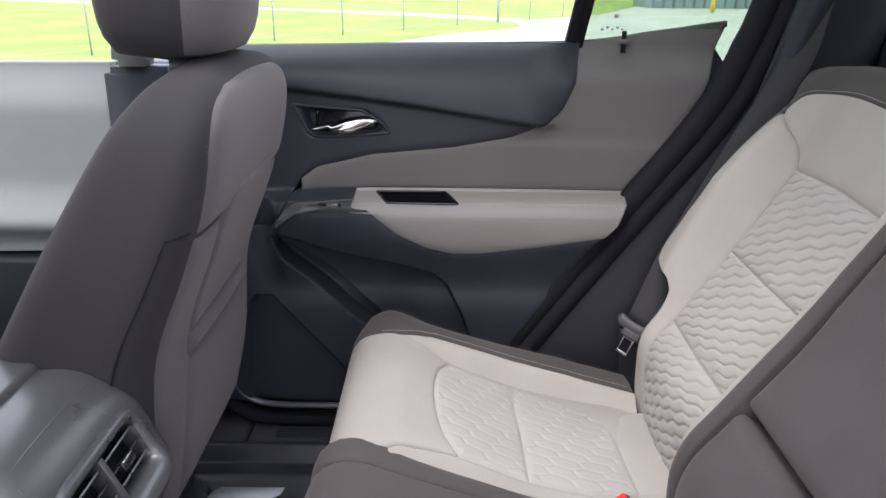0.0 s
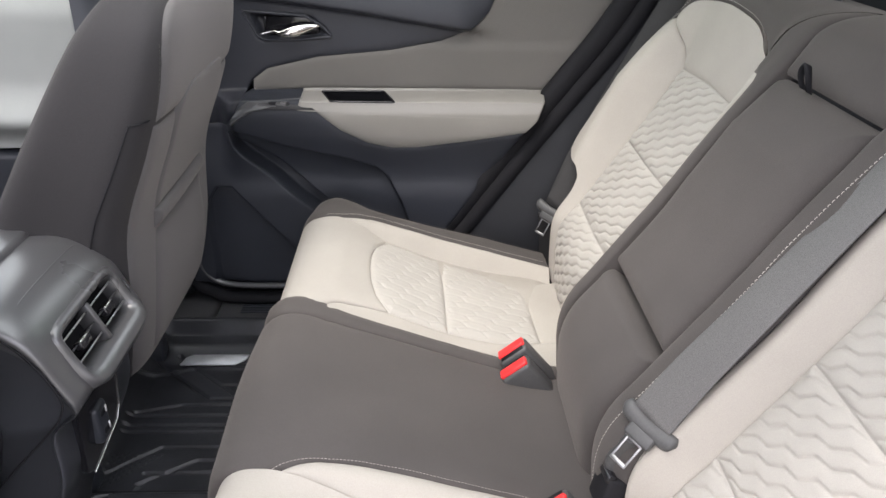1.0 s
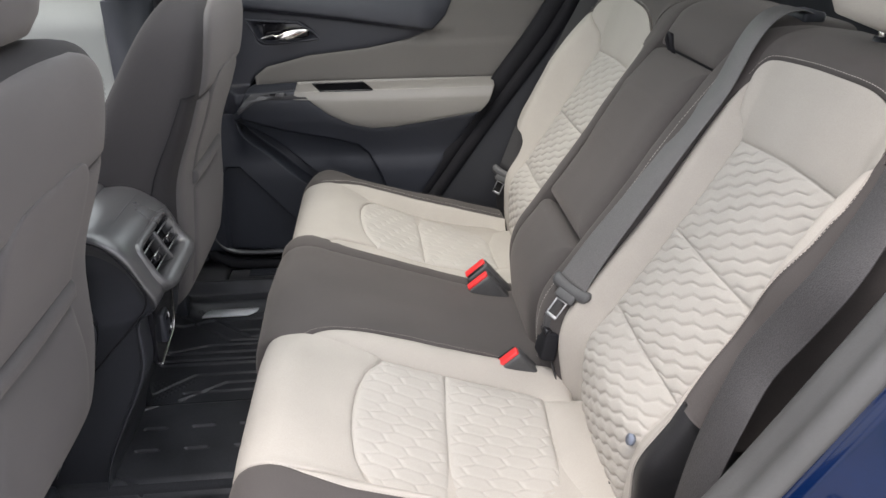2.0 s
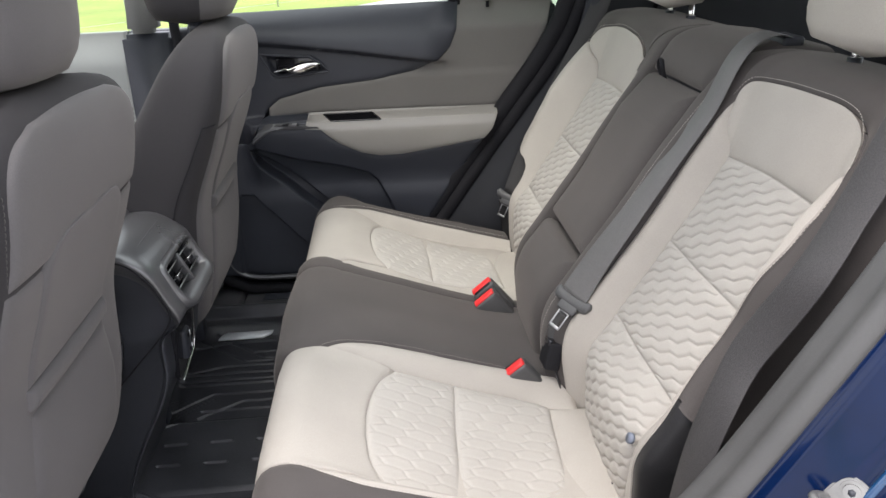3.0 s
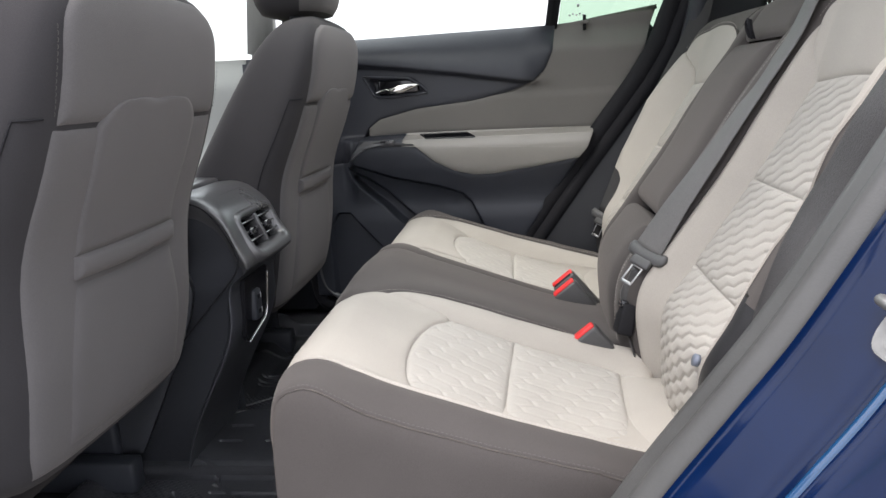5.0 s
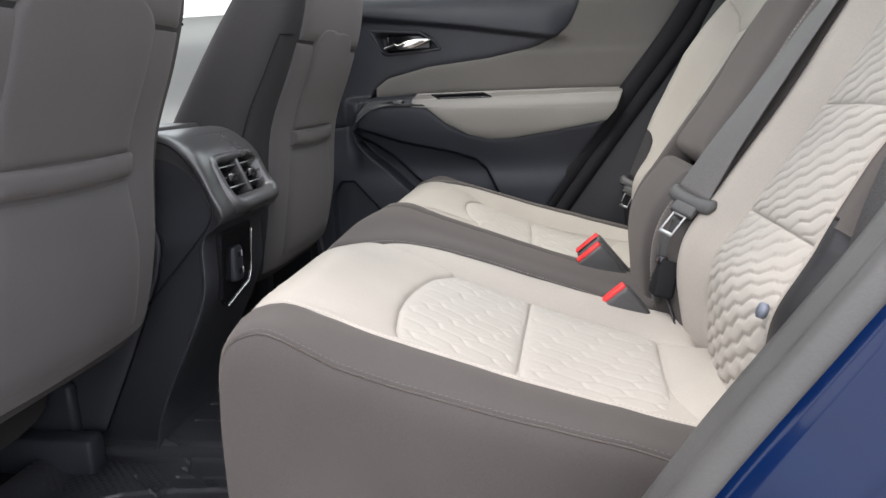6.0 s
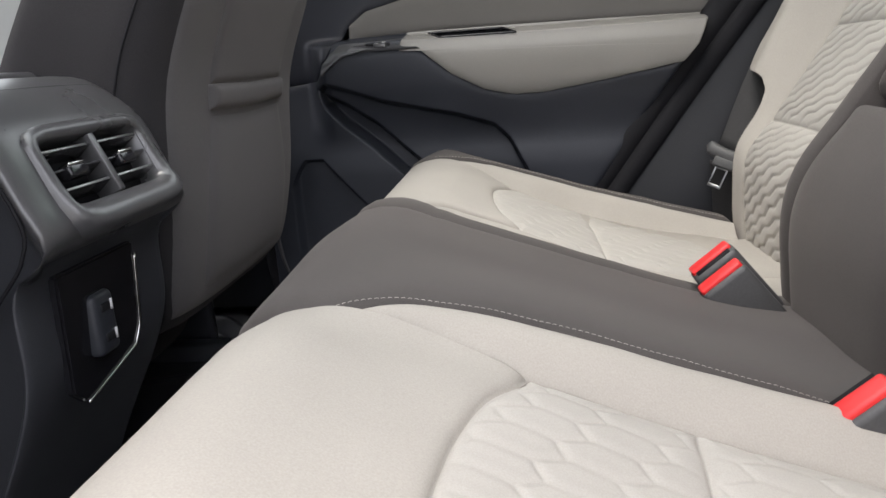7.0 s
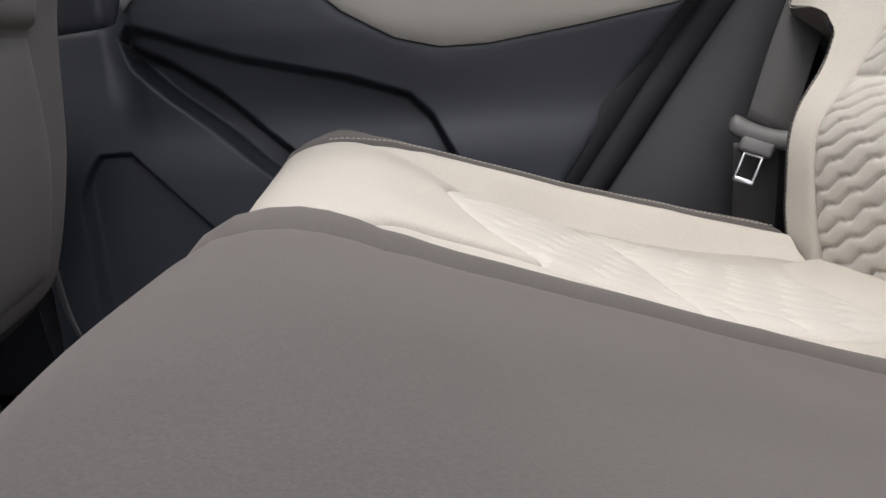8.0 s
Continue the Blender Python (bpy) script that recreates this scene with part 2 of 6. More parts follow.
def sheet(name, p, mat, parent, label="", skirt=None):
    """A grid of points as one mesh; skirt: the array of points below it, to which its rim is folded, so that it has thickness."""
    nu, nv, _ = p.shape
    idx = np.arange(nu * nv).reshape(nu, nv)
    faces = np.stack([idx[:-1, :-1], idx[1:, :-1], idx[1:, 1:], idx[:-1, 1:]], -1).reshape(-1, 4).tolist()
    verts = p.reshape(-1, 3)
    if skirt is not None:
        a, b = nu // 2, nv // 2
        face = np.cross(p[min(a + 1, nu - 1), b] - p[a - 1, b], p[a, min(b + 1, nv - 1)] - p[a, b - 1])
        if np.dot(face, p[a, b] - skirt[a, b]) < 0:
            faces = [f[::-1] for f in faces]
        rim = np.concatenate([idx[:, 0], idx[-1, 1:], idx[-2::-1, -1], idx[0, -2:0:-1]])
        low = skirt.reshape(-1, 3)[rim]
        base = len(verts)
        verts = np.vstack([verts, low])
        n = len(rim)
        for i in range(n):
            j = (i + 1) % n
            faces.append([int(rim[i]), base + i, base + j, int(rim[j])])
    return mesh_ob(name, verts, faces, mat, parent, label)


def loft(name, rings, mat, parent=None, label="", caps=True):
    """A closed skin over rings of equal point counts."""
    r = np.array(rings, float)
    n, k, _ = r.shape
    idx = np.arange(n * k).reshape(n, k)
    nxt = np.roll(idx, -1, 1)
    faces = np.stack([idx[:-1], nxt[:-1], nxt[1:], idx[1:]], -1).reshape(-1, 4).tolist()
    if caps:
        faces += [idx[0][::-1].tolist(), idx[-1].tolist()]
    return mesh_ob(name, r.reshape(-1, 3), faces, mat, parent, label)


def strip(name, centre, across, width, thick, mat, parent=None, label=""):
    """A band of webbing: a centre line, the direction across it at each point, its width and thickness."""
    c, a = np.array(centre, float), np.array(across, float)
    a = a / np.linalg.norm(a, axis=1)[:, None]
    t = np.gradient(c, axis=0)
    n = np.cross(t, a)
    n /= np.linalg.norm(n, axis=1)[:, None]
    rings = [[c[i] + a[i] * width / 2 * sx + n[i] * thick / 2 * sy for sx, sy in ((-1, -0.4), (-0.96, -1), (0.96, -1), (1, -0.4), (1, 0.4), (0.96, 1), (-0.96, 1), (-1, 0.4))] for i in range(len(c))]
    return loft(name, rings, mat, parent, label)


def tube(name, line, r, mat, parent=None, label="", seg=10, squash=1.0):
    c = np.array(line, float)
    t = np.gradient(c, axis=0)
    t /= np.linalg.norm(t, axis=1)[:, None]
    up = np.array([0.0, 0.0, 1.0]) if abs(t[0][2]) < 0.9 else np.array([1.0, 0.0, 0.0])
    rings = []
    a = np.cross(t[0], up)
    for i in range(len(c)):
        a = a - t[i] * np.dot(a, t[i])
        a /= np.linalg.norm(a)
        b = np.cross(t[i], a)
        rings.append([c[i] + r * (a * math.cos(w) + squash * b * math.sin(w)) for w in np.linspace(0, 2 * math.pi, seg, endpoint=False)])
    return loft(name, rings, mat, parent, label)


def stitches(name, line, normal, parent, mat=None, pitch=0.0054, length=0.0034, r=0.0004):
    """A row of sewn stitches, each a small raised thread."""
    p = np.array(line, float)
    s = np.concatenate([[0], np.cumsum(np.linalg.norm(np.diff(p, axis=0), axis=1))])
    verts, faces = [], []
    for w in np.arange(0, s[-1] - length, pitch):
        a = np.array([np.interp(w, s, p[:, k]) for k in range(3)])
        b = np.array([np.interp(w + length, s, p[:, k]) for k in range(3)])
        n = np.array([np.interp(w, s, normal[:, k]) for k in range(3)])
        d = b - a
        side = np.cross(n, d)
        side /= np.linalg.norm(side) + 1e-12
        k0 = len(verts)
        for q, up in ((a, -0.2), (a + d * 0.25, 1.0), (b - d * 0.25, 1.0), (b, -0.2)):
            verts += [q - side * r + n * r * (up - 0.6), q + n * r * up, q + side * r + n * r * (up - 0.6)]
        for j in range(3):
            o = k0 + 3 * j
            faces += [[o, o + 1, o + 4, o + 3], [o + 1, o + 2, o + 5, o + 4]]
    ob = mesh_ob(name, verts, faces, mat or STITCH, parent)
    ob["kind"] = "stuff"
    return ob


def bump_between(x, a, b):
    """0 below a, 1 above b, smooth between."""
    t = np.clip((x - a) / (b - a), 0, 1)
    return t * t * (3 - 2 * t)


def hexagon_height(s, y, a=(0.0118, 0.0222), b=(0.040, -0.005), deep=0.0019, tip=0.34):
    """Long pointed hexagons: a steps across them, b along them to the next row, which is shifted by half a cell. Each row swells towards its points and drops there."""
    det = a[0] * b[1] - a[1] * b[0]
    i, j = (s * b[1] - y * b[0]) / det, (y * a[0] - s * a[1]) / det
    j = j + 0.04 * np.sin(1.3 * i + 1.0) + 0.03 * np.sin(0.7 * j + 2.1 * i)
    near, row, rise = np.full(s.shape, 9.0), np.floor(j) - 1, np.zeros(s.shape)
    for k in (-1, 0, 1):
        n = np.floor(j) + k
        w = i + 0.5 * n
        line = n + tip * np.abs(2 * (w - np.floor(w)) - 1)
        near = np.minimum(near, np.abs(j - line))
        row = np.where(line <= j, n, row)
        rise = np.where(line <= j, j - line, rise)
    w = i + 0.5 * row
    w = w - np.floor(w)
    side = np.minimum(w, 1 - w)
    return deep * (0.35 * np.clip(1 - rise, 0, 1) - 0.85 * np.exp(-(near / 0.085) ** 1.5) - 0.45 * np.exp(-(side / 0.12) ** 1.5) * (1 - np.exp(-near / 0.1)) + 0.1)


def quilt_height(s, y, a=(0.0190, -0.0360), b=(0.0102, 0.0188), deep=0.0036, tooth=0.28):
    """Rows of sewn zigzag: a steps from tooth to tooth along a row, b from row to row."""
    det = a[0] * b[1] - a[1] * b[0]
    i, j = (s * b[1] - y * b[0]) / det, (y * a[0] - s * a[1]) / det
    t = i - np.floor(i)
    rise = np.where(t < 0.6, t / 0.6, (1 - t) / 0.4)
    f = j - tooth * np.clip(rise * 1.12 - 0.06, 0, 1) + 0.05 * np.sin(1.7 * i + 2.0 * j)
    f = f - np.floor(f)
    edge = np.minimum(f * 1.6, 1 - f)
    ends = np.minimum(np.abs(t - 0.6), np.minimum(t, 1 - t) * 1.5)
    return deep * (-np.exp(-edge / 0.10) + 0.22 * (1 - (2 * f - 1) ** 2) - 0.06 * np.exp(-ends / 0.06))




VINYL = material("black_vinyl", (0.02, 0.02, 0.021), 0.38, grain=0.1, stain=0.1, bump=0.2, bump_size=700)


# ---- rear bench ----
YC = 0.712
CUSHION_PROFILE = [(-.128, .45), (-.158, .56), (-.177, .655), (-.175, .705), (-.157, .738), (-.122, .7485), (-.082, .743), (-.05, .7305), (.01, .705), (.105, .667), (.20, .640), (.27, .628), (.34, .618)]
BACK_PROFILE = [(.327, .595), (.323, .66), (.328, .735), (.369, .795), (.45, .914), (.515, 1.047), (.55, 1.13), (.58, 1.175), (.64, 1.19), (.72, 1.18)]


class Profile:
    """A curve in x and z, read by the length along its control points, with its normal."""

    def __init__(self, points, corner=0.0):
        self.corner = corner
        p = np.array(points, float)
        k = np.concatenate([[0], np.cumsum(np.linalg.norm(np.diff(p, axis=0), axis=1))])
        e = np.vstack([2 * p[0] - p[1], p, 2 * p[-1] - p[-2]])
        s, q = [], []
        for i in range(len(p) - 1):
            a, b, c, d = e[i:i + 4]
            t = np.linspace(0, 1, 24, endpoint=False)[:, None]
            q.append(0.5 * (2 * b + (c - a) * t + (2 * a - 5 * b + 4 * c - d) * t**2 + (3 * b - a - 3 * c + d) * t**3))
            s.append(k[i] + t[:, 0] * (k[i + 1] - k[i]))
        self.s, self.q = np.concatenate(s + [[k[-1]]]), np.vstack(q + [p[-1:]])
        g = np.gradient(self.q, axis=0)
        g /= np.linalg.norm(g, axis=1)[:, None]
        self.n = np.stack([-g[:, 1], g[:, 0]], 1)

    def at(self, s, y, n):
        s = np.asarray(s, float)
        back = self.corner * bump_between(np.abs(np.asarray(y) - YC), 0.46, 0.60) ** 1.4 * (1 - bump_between(s, 0.24, 0.46))
        x, z = np.interp(s, self.s, self.q[:, 0]), np.interp(s, self.s, self.q[:, 1])
        nx, nz = np.interp(s, self.s, self.n[:, 0]), np.interp(s, self.s, self.n[:, 1])
        return np.stack([x + back + nx * n, np.broadcast_to(y, s.shape), z + nz * n], -1)

    def normal(self, s):
        return np.stack([np.interp(s, self.s, self.n[:, 0]), np.zeros_like(s), np.interp(s, self.s, self.n[:, 1])], -1)


CUSHION, BACK = Profile(CUSHION_PROFILE, 0.020), Profile(BACK_PROFILE)


def across(d, s, nodes):
    """Height over the profile from rows of (distance from the centre line, lengths, heights), joined smoothly from row to row."""
    d, s = np.broadcast_arrays(np.asarray(d, float), np.asarray(s, float))
    ds = np.array([n[0] for n in nodes])
    hs = np.stack([np.interp(s, n[1], n[2]) for n in nodes], -1)
    k = np.clip(np.searchsorted(ds, d) - 1, 0, len(ds) - 2)
    t = np.clip((d - ds[k]) / (ds[k + 1] - ds[k]), 0, 1)
    h0, h1 = np.take_along_axis(hs, k[..., None], -1)[..., 0], np.take_along_axis(hs, k[..., None] + 1, -1)[..., 0]
    return h0 + (h1 - h0) * t * t * (3 - 2 * t)


def cushion_base(s, d, ridge=1.0):
    """Height of the cushion over its profile, d from the car's centre line."""
    along = [.20, .29, .335, .375, .41, .46, .53, .60, .67, .75, .82]
    inner = ridge * np.array([0, 0, 0, .010, .018, .025, .031, .033, .031, .024, .020])
    sill = ridge * np.array([0, 0, 0, .000, .003, .007, .009, .009, .007, .002, .002])
    mid = np.array([0, 0, 0, .000, -.001, -.002, -.003, -.004, -.005, -.006, .002])
    low = np.array([0, 0, 0, -.001, -.004, -.010, -.011, -.012, -.014, -.017, -.004])
    top = np.array([0, .003, .004, .004, .008, .013, .019, .0225, .0225, .0150, .008])
    seam = np.array([-.004, .003, .006, .000, -.002, .002, .010, .017, .019, .010, .002])
    d = np.abs(d)
    nose = 0.011 * bump_between(s, .255, .315) * (1 - bump_between(s, .325, .385)) * bump_between(d, .165, .26) * (1 - .6 * bump_between(d, .43, .52)) if ridge > 0 else 0.0
    return nose + across(d, s, [(.150, along, inner), (.176, along, inner), (.229, along, sill), (.337, along, mid), (.470, along, low), (.506, along, top), (.530, along, top), (.575, along, seam), (.60, along, seam - .004)])


def back_base(s, d, near=False):
    """Height of a seat back over its profile; the outer edge beside the open door is a little flatter and set further in."""
    d = np.abs(d)
    along = [0, .10, .20, .30, .36, .43, .505, .58, .64, .70]
    ridge = np.array([.040, .047, .052, .054, .052, .046, .034, .014, .004, 0])
    belt = ridge * .58
    sill = np.array([-.004, -.005, -.006, -.001, .0, -.006, -.013, -.006, 0, 0])
    mid = sill + np.array([.006, .006, .006, .006, .006, .006, .005, .003, .004, 0])
    edge = np.array([.004, .008, .026, .048, .055, .056, .042, .016, .006, 0])
    if near:
        edge = np.array([.004, .008, .024, .040, .044, .048, .042, .016, .006, 0])
    rim = .528 if near else .545
    return across(d, s, [(.100, along, ridge), (.150, along, ridge), (.195, along, belt), (.226, along, sill), (.350, along, mid), (.478, along, sill + .002), (rim, along, edge), (.60, along, edge - .006)])


def near_base(s, d):
    return back_base(s, d, True)


def padded(name, prof, base, sgn, g, mat, parent, puff=0.005, soft=0.008, sides="blrt", label="", quilt=False, lift=0.0, depth=0.012):
    """A sewn panel over a profile: g holds (length, distance from the centre line); the rim dips into its seams."""
    s, d = g[..., 0], g[..., 1]
    rim = edge_gap(g, sides)
    n = base(s, d) + lift + puff * (1 - np.exp(-rim / soft)) - puff * 0.85 - 0.0022 * np.exp(-rim / 0.0016)
    if quilt:
        n = n + (hexagon_height(s, sgn * d) if prof is CUSHION else quilt_height(s, sgn * d)) * (1 - np.exp(-edge_gap(g) / 0.004))
    p = prof.at(s, YC + sgn * d, n)
    if sgn < 0:
        p = p[:, ::-1]
        low = prof.at(s, YC + sgn * d, n - depth)[:, ::-1]
    else:
        low = prof.at(s, YC + sgn * d, n - depth)
    return sheet(name, p, mat, parent, label, low)


def seam_stitches(name, prof, base, sgn, line, parent, lift=0.001, mat=None, **more):
    q = smooth_line(line, 160)
    n = base(q[:, 0], q[:, 1]) + lift
    return stitches(name, prof.at(q[:, 0], YC + sgn * q[:, 1], n), prof.normal(q[:, 0]), parent, mat, **more)


ARC = [(.476, .217), (.455, .255), (.443, .30), (.438, .345), (.439, .39), (.447, .435), (.466, .474)]


def rear_cushion(sgn, name, label):
    seat = tagged(empty(name, (0.05, YC + sgn * 0.35, 0.45)), label, "car seat", "rear seat cushions")
    arc = [(a, b) for a, b in ARC]
    base = (lambda s, d: cushion_base(s, d, -0.5)) if sgn > 0 else cushion_base
    padded("quilted_panel", CUSHION, base, sgn, coons(arc, [(.581, .217), (.575, .474)], [(.476, .217), (.581, .217)], [(.466, .474), (.575, .474)], 170, 110, crowd=0.25), QUILT_CLOTH, seat, quilt=True, label="light grey quilted cloth with flattened hexagons")
    padded("quilted_panel", CUSHION, base, sgn, coons([(.581, .217), (.575, .474)], [(.746, .234), (.738, .470)], [(.581, .217), (.70, .222), (.746, .234)], [(.575, .474), (.70, .474), (.738, .470)], 160, 130, crowd=0.25), QUILT_CLOTH, seat, quilt=True)
    nose = [(.350, .200), (.41, .208)] if sgn < 0 else [(.350, .166), (.38, .192), (.41, .203)]
    front = nose + arc + [(.42, .482), (.356, .490)]
    left = [(.03, .178), (.25, .180), (.32, .187), nose[0]] if sgn < 0 else [(.03, .160), (.25, .160), nose[0]]
    padded("front_panel", CUSHION, base, sgn, coons([left[0], (.03, .482)], front, left, [(.03, .482), (.25, .482), (.32, .485), (.356, .490)], 72, 60, straight_line), LIGHT_CLOTH, seat, sides="ltr", puff=0.004, soft=0.005)
    ridge = [(.349, .1975), (.362, .183), (.385, .174), (.42, .168), (.50, .164), (.70, .163), (.80, .166)] if sgn < 0 else [(.351, .165), (.42, .162), (.50, .160), (.70, .160), (.80, .162)]
    low = [(nose[0][0] + .001, nose[0][1])] + nose[1:] + [(.476, .217), (.581, .217), (.70, .222), (.746, .234), (.80, .25)]
    padded("inner_bolster", CUSHION, base, sgn, coons(low, ridge, [low[0], ridge[0]], [(.80, .25), ridge[-1]], 70, 16), LIGHT_CLOTH, seat, puff=0.011 if sgn < 0 else 0.003, soft=0.010)
    padded("outer_strip", CUSHION, base, sgn, coons([(.345, .488), (.41, .483), (.466, .474), (.575, .474), (.70, .474), (.738, .470), (.80, .462)], [(.345, .4885), (.375, .496), (.41, .505), (.44, .509), (.60, .509), (.72, .507), (.80, .503)], [(.345, .488), (.345, .4885)], [(.80, .462), (.80, .503)], 80, 18), LIGHT_CLOTH, seat, sides="bt", puff=0.005, soft=0.006)
    padded("rear_panel", CUSHION, base, sgn, coons([(.746, .234), (.738, .470)], [(.825, .225), (.825, .47)], [(.746, .234), (.825, .225)], [(.738, .470), (.825, .47)], 30, 14), LIGHT_CLOTH, seat, sides="blr", puff=0.008, soft=0.012)
    padded("outer_bolster", CUSHION, base, sgn, coons([(.03, .478), (.25, .479), (.32, .481), (.356, .486), (.385, .495), (.42, .504), (.46, .507), (.60, .507), (.72, .505), (.80, .501)], [(.03, .570), (.20, .571), (.29, .573), (.36, .576), (.52, .576), (.72, .575), (.80, .573)], [(.03, .478), (.03, .570)], [(.80, .501), (.80, .573)], 90, 20), DARK_CLOTH, seat, puff=0.006, soft=0.006, label="dark grey cloth bolster")
    # the upright side below the bolster
    top = smooth_line([(.03, .5705), (.20, .5715), (.29, .5735), (.36, .5765), (.52, .5765), (.72, .5755), (.80, .5735)], 80)
    edge = CUSHION.at(top[:, 0], YC + sgn * top[:, 1], base(top[:, 0], top[:, 1]) - 0.0045)
    rows = []
    for w in np.linspace(0, 1, 24) ** 1.6:
        bulge = 0.007 * (1 - math.exp(-w / 0.05)) * (1 - 0.6 * w)
        q = edge.copy()
        q[:, 2] = edge[:, 2] * (1 - w) + np.minimum(edge[:, 2], 0.44) * w
        q[:, 1] += sgn * (0.001 + bulge + 0.004 * w)
        rows.append(q)
    p = np.stack(rows, 1)
    if sgn > 0:
        p = p[:, ::-1]
    back = p.copy()
    back[..., 1] -= sgn * 0.02
    sheet("side_panel", p, DARK_CLOTH, seat, "dark grey cloth side", back)
    seam_stitches("stitching", CUSHION, base, sgn, [(.335, .4895), (.356, .4935), (.385, .5028), (.42, .5118), (.46, .5146), (.60, .5146), (.72, .5126), (.79, .508)], seat, lift=0.0016, mat=STITCH, pitch=0.0050, length=0.0033, r=0.0007)
    seam_stitches("stitching", CUSHION, base, sgn, [(.29, .5715), (.36, .5745), (.52, .5745), (.72, .5735), (.79, .571)], seat, lift=-0.0005, mat=SEAM_THREAD)
    # foam and pan under the covers
    rings = []
    for d in (.19, .40, .535):
        ss = np.linspace(.03, .80, 24)
        a = CUSHION.at(ss, YC + sgn * d, np.full(24, -0.013))
        b = a[::-1].copy()
        b[:, 2] = 0.44
        b[:, 0] = np.clip(b[:, 0], -0.15, 0.36)
        rings.append(np.vstack([a, b]))
    if sgn < 0:
        rings = rings[::-1]
    loft("foam_core", rings, LIGHT_CLOTH, seat)
    return seat


DARK_THREAD = material("dark_thread", (0.065, 0.060, 0.056), 0.8)
SEAM_THREAD = material("grey_thread", (0.11, 0.105, 0.10), 0.8)


def centre_cushion():
    seat = tagged(empty("centre_seat_cushion", (0.05, YC, 0.45)), "dark grey cloth middle cushion of the rear bench", "car seat", "rear seat cushions")

    def base(s, d):
        along = [.03, .15, .28, .335, .375, .41, .45, .51, .577, .64, .70, .80]
        inner = np.array([.004, .014, .014, .004, .010, .017, .024, .030, .033, .031, .024, .016])
        middle = np.array([.006, .019, .018, .007, .003, .003, .006, .011, .014, .013, .010, .008])
        outer = np.array([.004, .012, .012, .002, -.006, -.005, -.002, .002, .005, .003, .001, .001])
        return across(d, s, [(-.20, along, inner), (-.160, along, inner), (.0, along, middle), (.150, along, outer), (.20, along, outer)])

    g = coons([(.03, -.186), (.30, -.190), (.36, -.190), (.41, -.172), (.60, -.168), (.79, -.16)], [(.03, .143), (.30, .143), (.60, .141), (.79, .135)], [(.03, -.186), (.03, .143)], [(.79, -.16), (.79, .135)], 80, 44)
    padded("seat_panel", CUSHION, base, 1, g, DARK_CLOTH, seat, puff=0.007, soft=0.009, sides="bt")
    g = coons([(.03, .143), (.30, .143), (.60, .141), (.79, .135)], [(.03, .190), (.30, .194), (.36, .192), (.42, .180), (.60, .175), (.79, .170)], [(.03, .143), (.03, .190)], [(.79, .135), (.79, .170)], 80, 12)
    padded("edge_roll", CUSHION, base, 1, g, DARK_CLOTH, seat, puff=0.007, soft=0.008, sides="bt")
    seam_stitches("stitching", CUSHION, lambda s, d: base(s, -d), -1, [(.350, .193), (.360, .184), (.38, .1755), (.42, .1690), (.50, .1640), (.62, .1625), (.72, .160)], seat, lift=-0.0015, pitch=0.0044, length=0.0029, r=0.00033)
    seam_stitches("stitching", CUSHION, base, 1, [(.20, .173), (.30, .173), (.60, .169), (.70, .164)], seat, lift=-0.002)
    rings = []
    for d in (-.16, 0, .165):
        ss = np.linspace(.03, .79, 24)
        a = CUSHION.at(ss, YC + d, np.full(24, -0.03))
        b = a[::-1].copy()
        b[:, 2] = 0.44
        b[:, 0] = np.clip(b[:, 0], -0.15, 0.36)
        rings.append(np.vstack([a, b]))
    loft("cushion_pan", rings, DARK_PLASTIC, seat)
    return seat


# outer edge of the light cloth, its rounded top edge, and the rows of the quilting seams
FAR_EDGE = [(.006, .500), (.062, .504), (.126, .504), (.198, .507), (.237, .512), (.252, .526), (.256, .560), (.262, .592), (.283, .598), (.347, .590), (.419, .577), (.485, .570), (.535, .563), (.569, .553)]
NEAR_EDGE = [(.006, .490), (.05, .498), (.11, .508), (.16, .517), (.215, .523), (.245, .523), (.262, .520), (.30, .516), (.335, .512), (.37, .513), (.416, .526), (.468, .539), (.514, .542), (.546, .534), (.565, .525)]
FAR_TOP = [(.578, .217), (.592, .236), (.607, .262), (.619, .30), (.625, .36), (.627, .42), (.621, .487), (.604, .534), (.569, .553)]
NEAR_TOP = [(.590, .199), (.612, .206), (.624, .225), (.630, .29), (.632, .362), (.632, .425), (.625, .460), (.612, .484), (.598, .502), (.583, .516), (.565, .525)]


def side_sheet(name, edge, mat, label, sgn, seat):
    """The flank that falls away from the light cloth's outer edge."""
    rows = []
    lower = mat == VINYL
    for w in np.linspace(0, 1, 22):
        d = edge[:, 1] + (0.030 if lower else 0.042 if sgn < 0 else 0.020) * math.sin(math.pi / 2 * min(w / 0.7, 1)) + (0.588 - edge[:, 1]).clip(0, 0.05) * w * bump_between(edge[:, 0], 0.27, 0.40)
        n0 = back_base(edge[:, 0], edge[:, 1], sgn < 0)
        n = n0 - (n0 + 0.10) * max(0.0, (w - (0.0 if lower else 0.18)) / (1 - (0.0 if lower else 0.18))) ** 2.0 - 0.010 * w - 0.002 + (0.005 * math.sin(math.pi * min(1, w * 1.4)) if lower and w < 0.72 else 0)
        rows.append(BACK.at(edge[:, 0], YC + sgn * d, n))
    p = np.stack(rows, 1)
    low = p.copy()
    low[..., 0] += 0.02
    return sheet(name, p, mat, seat, label, low)


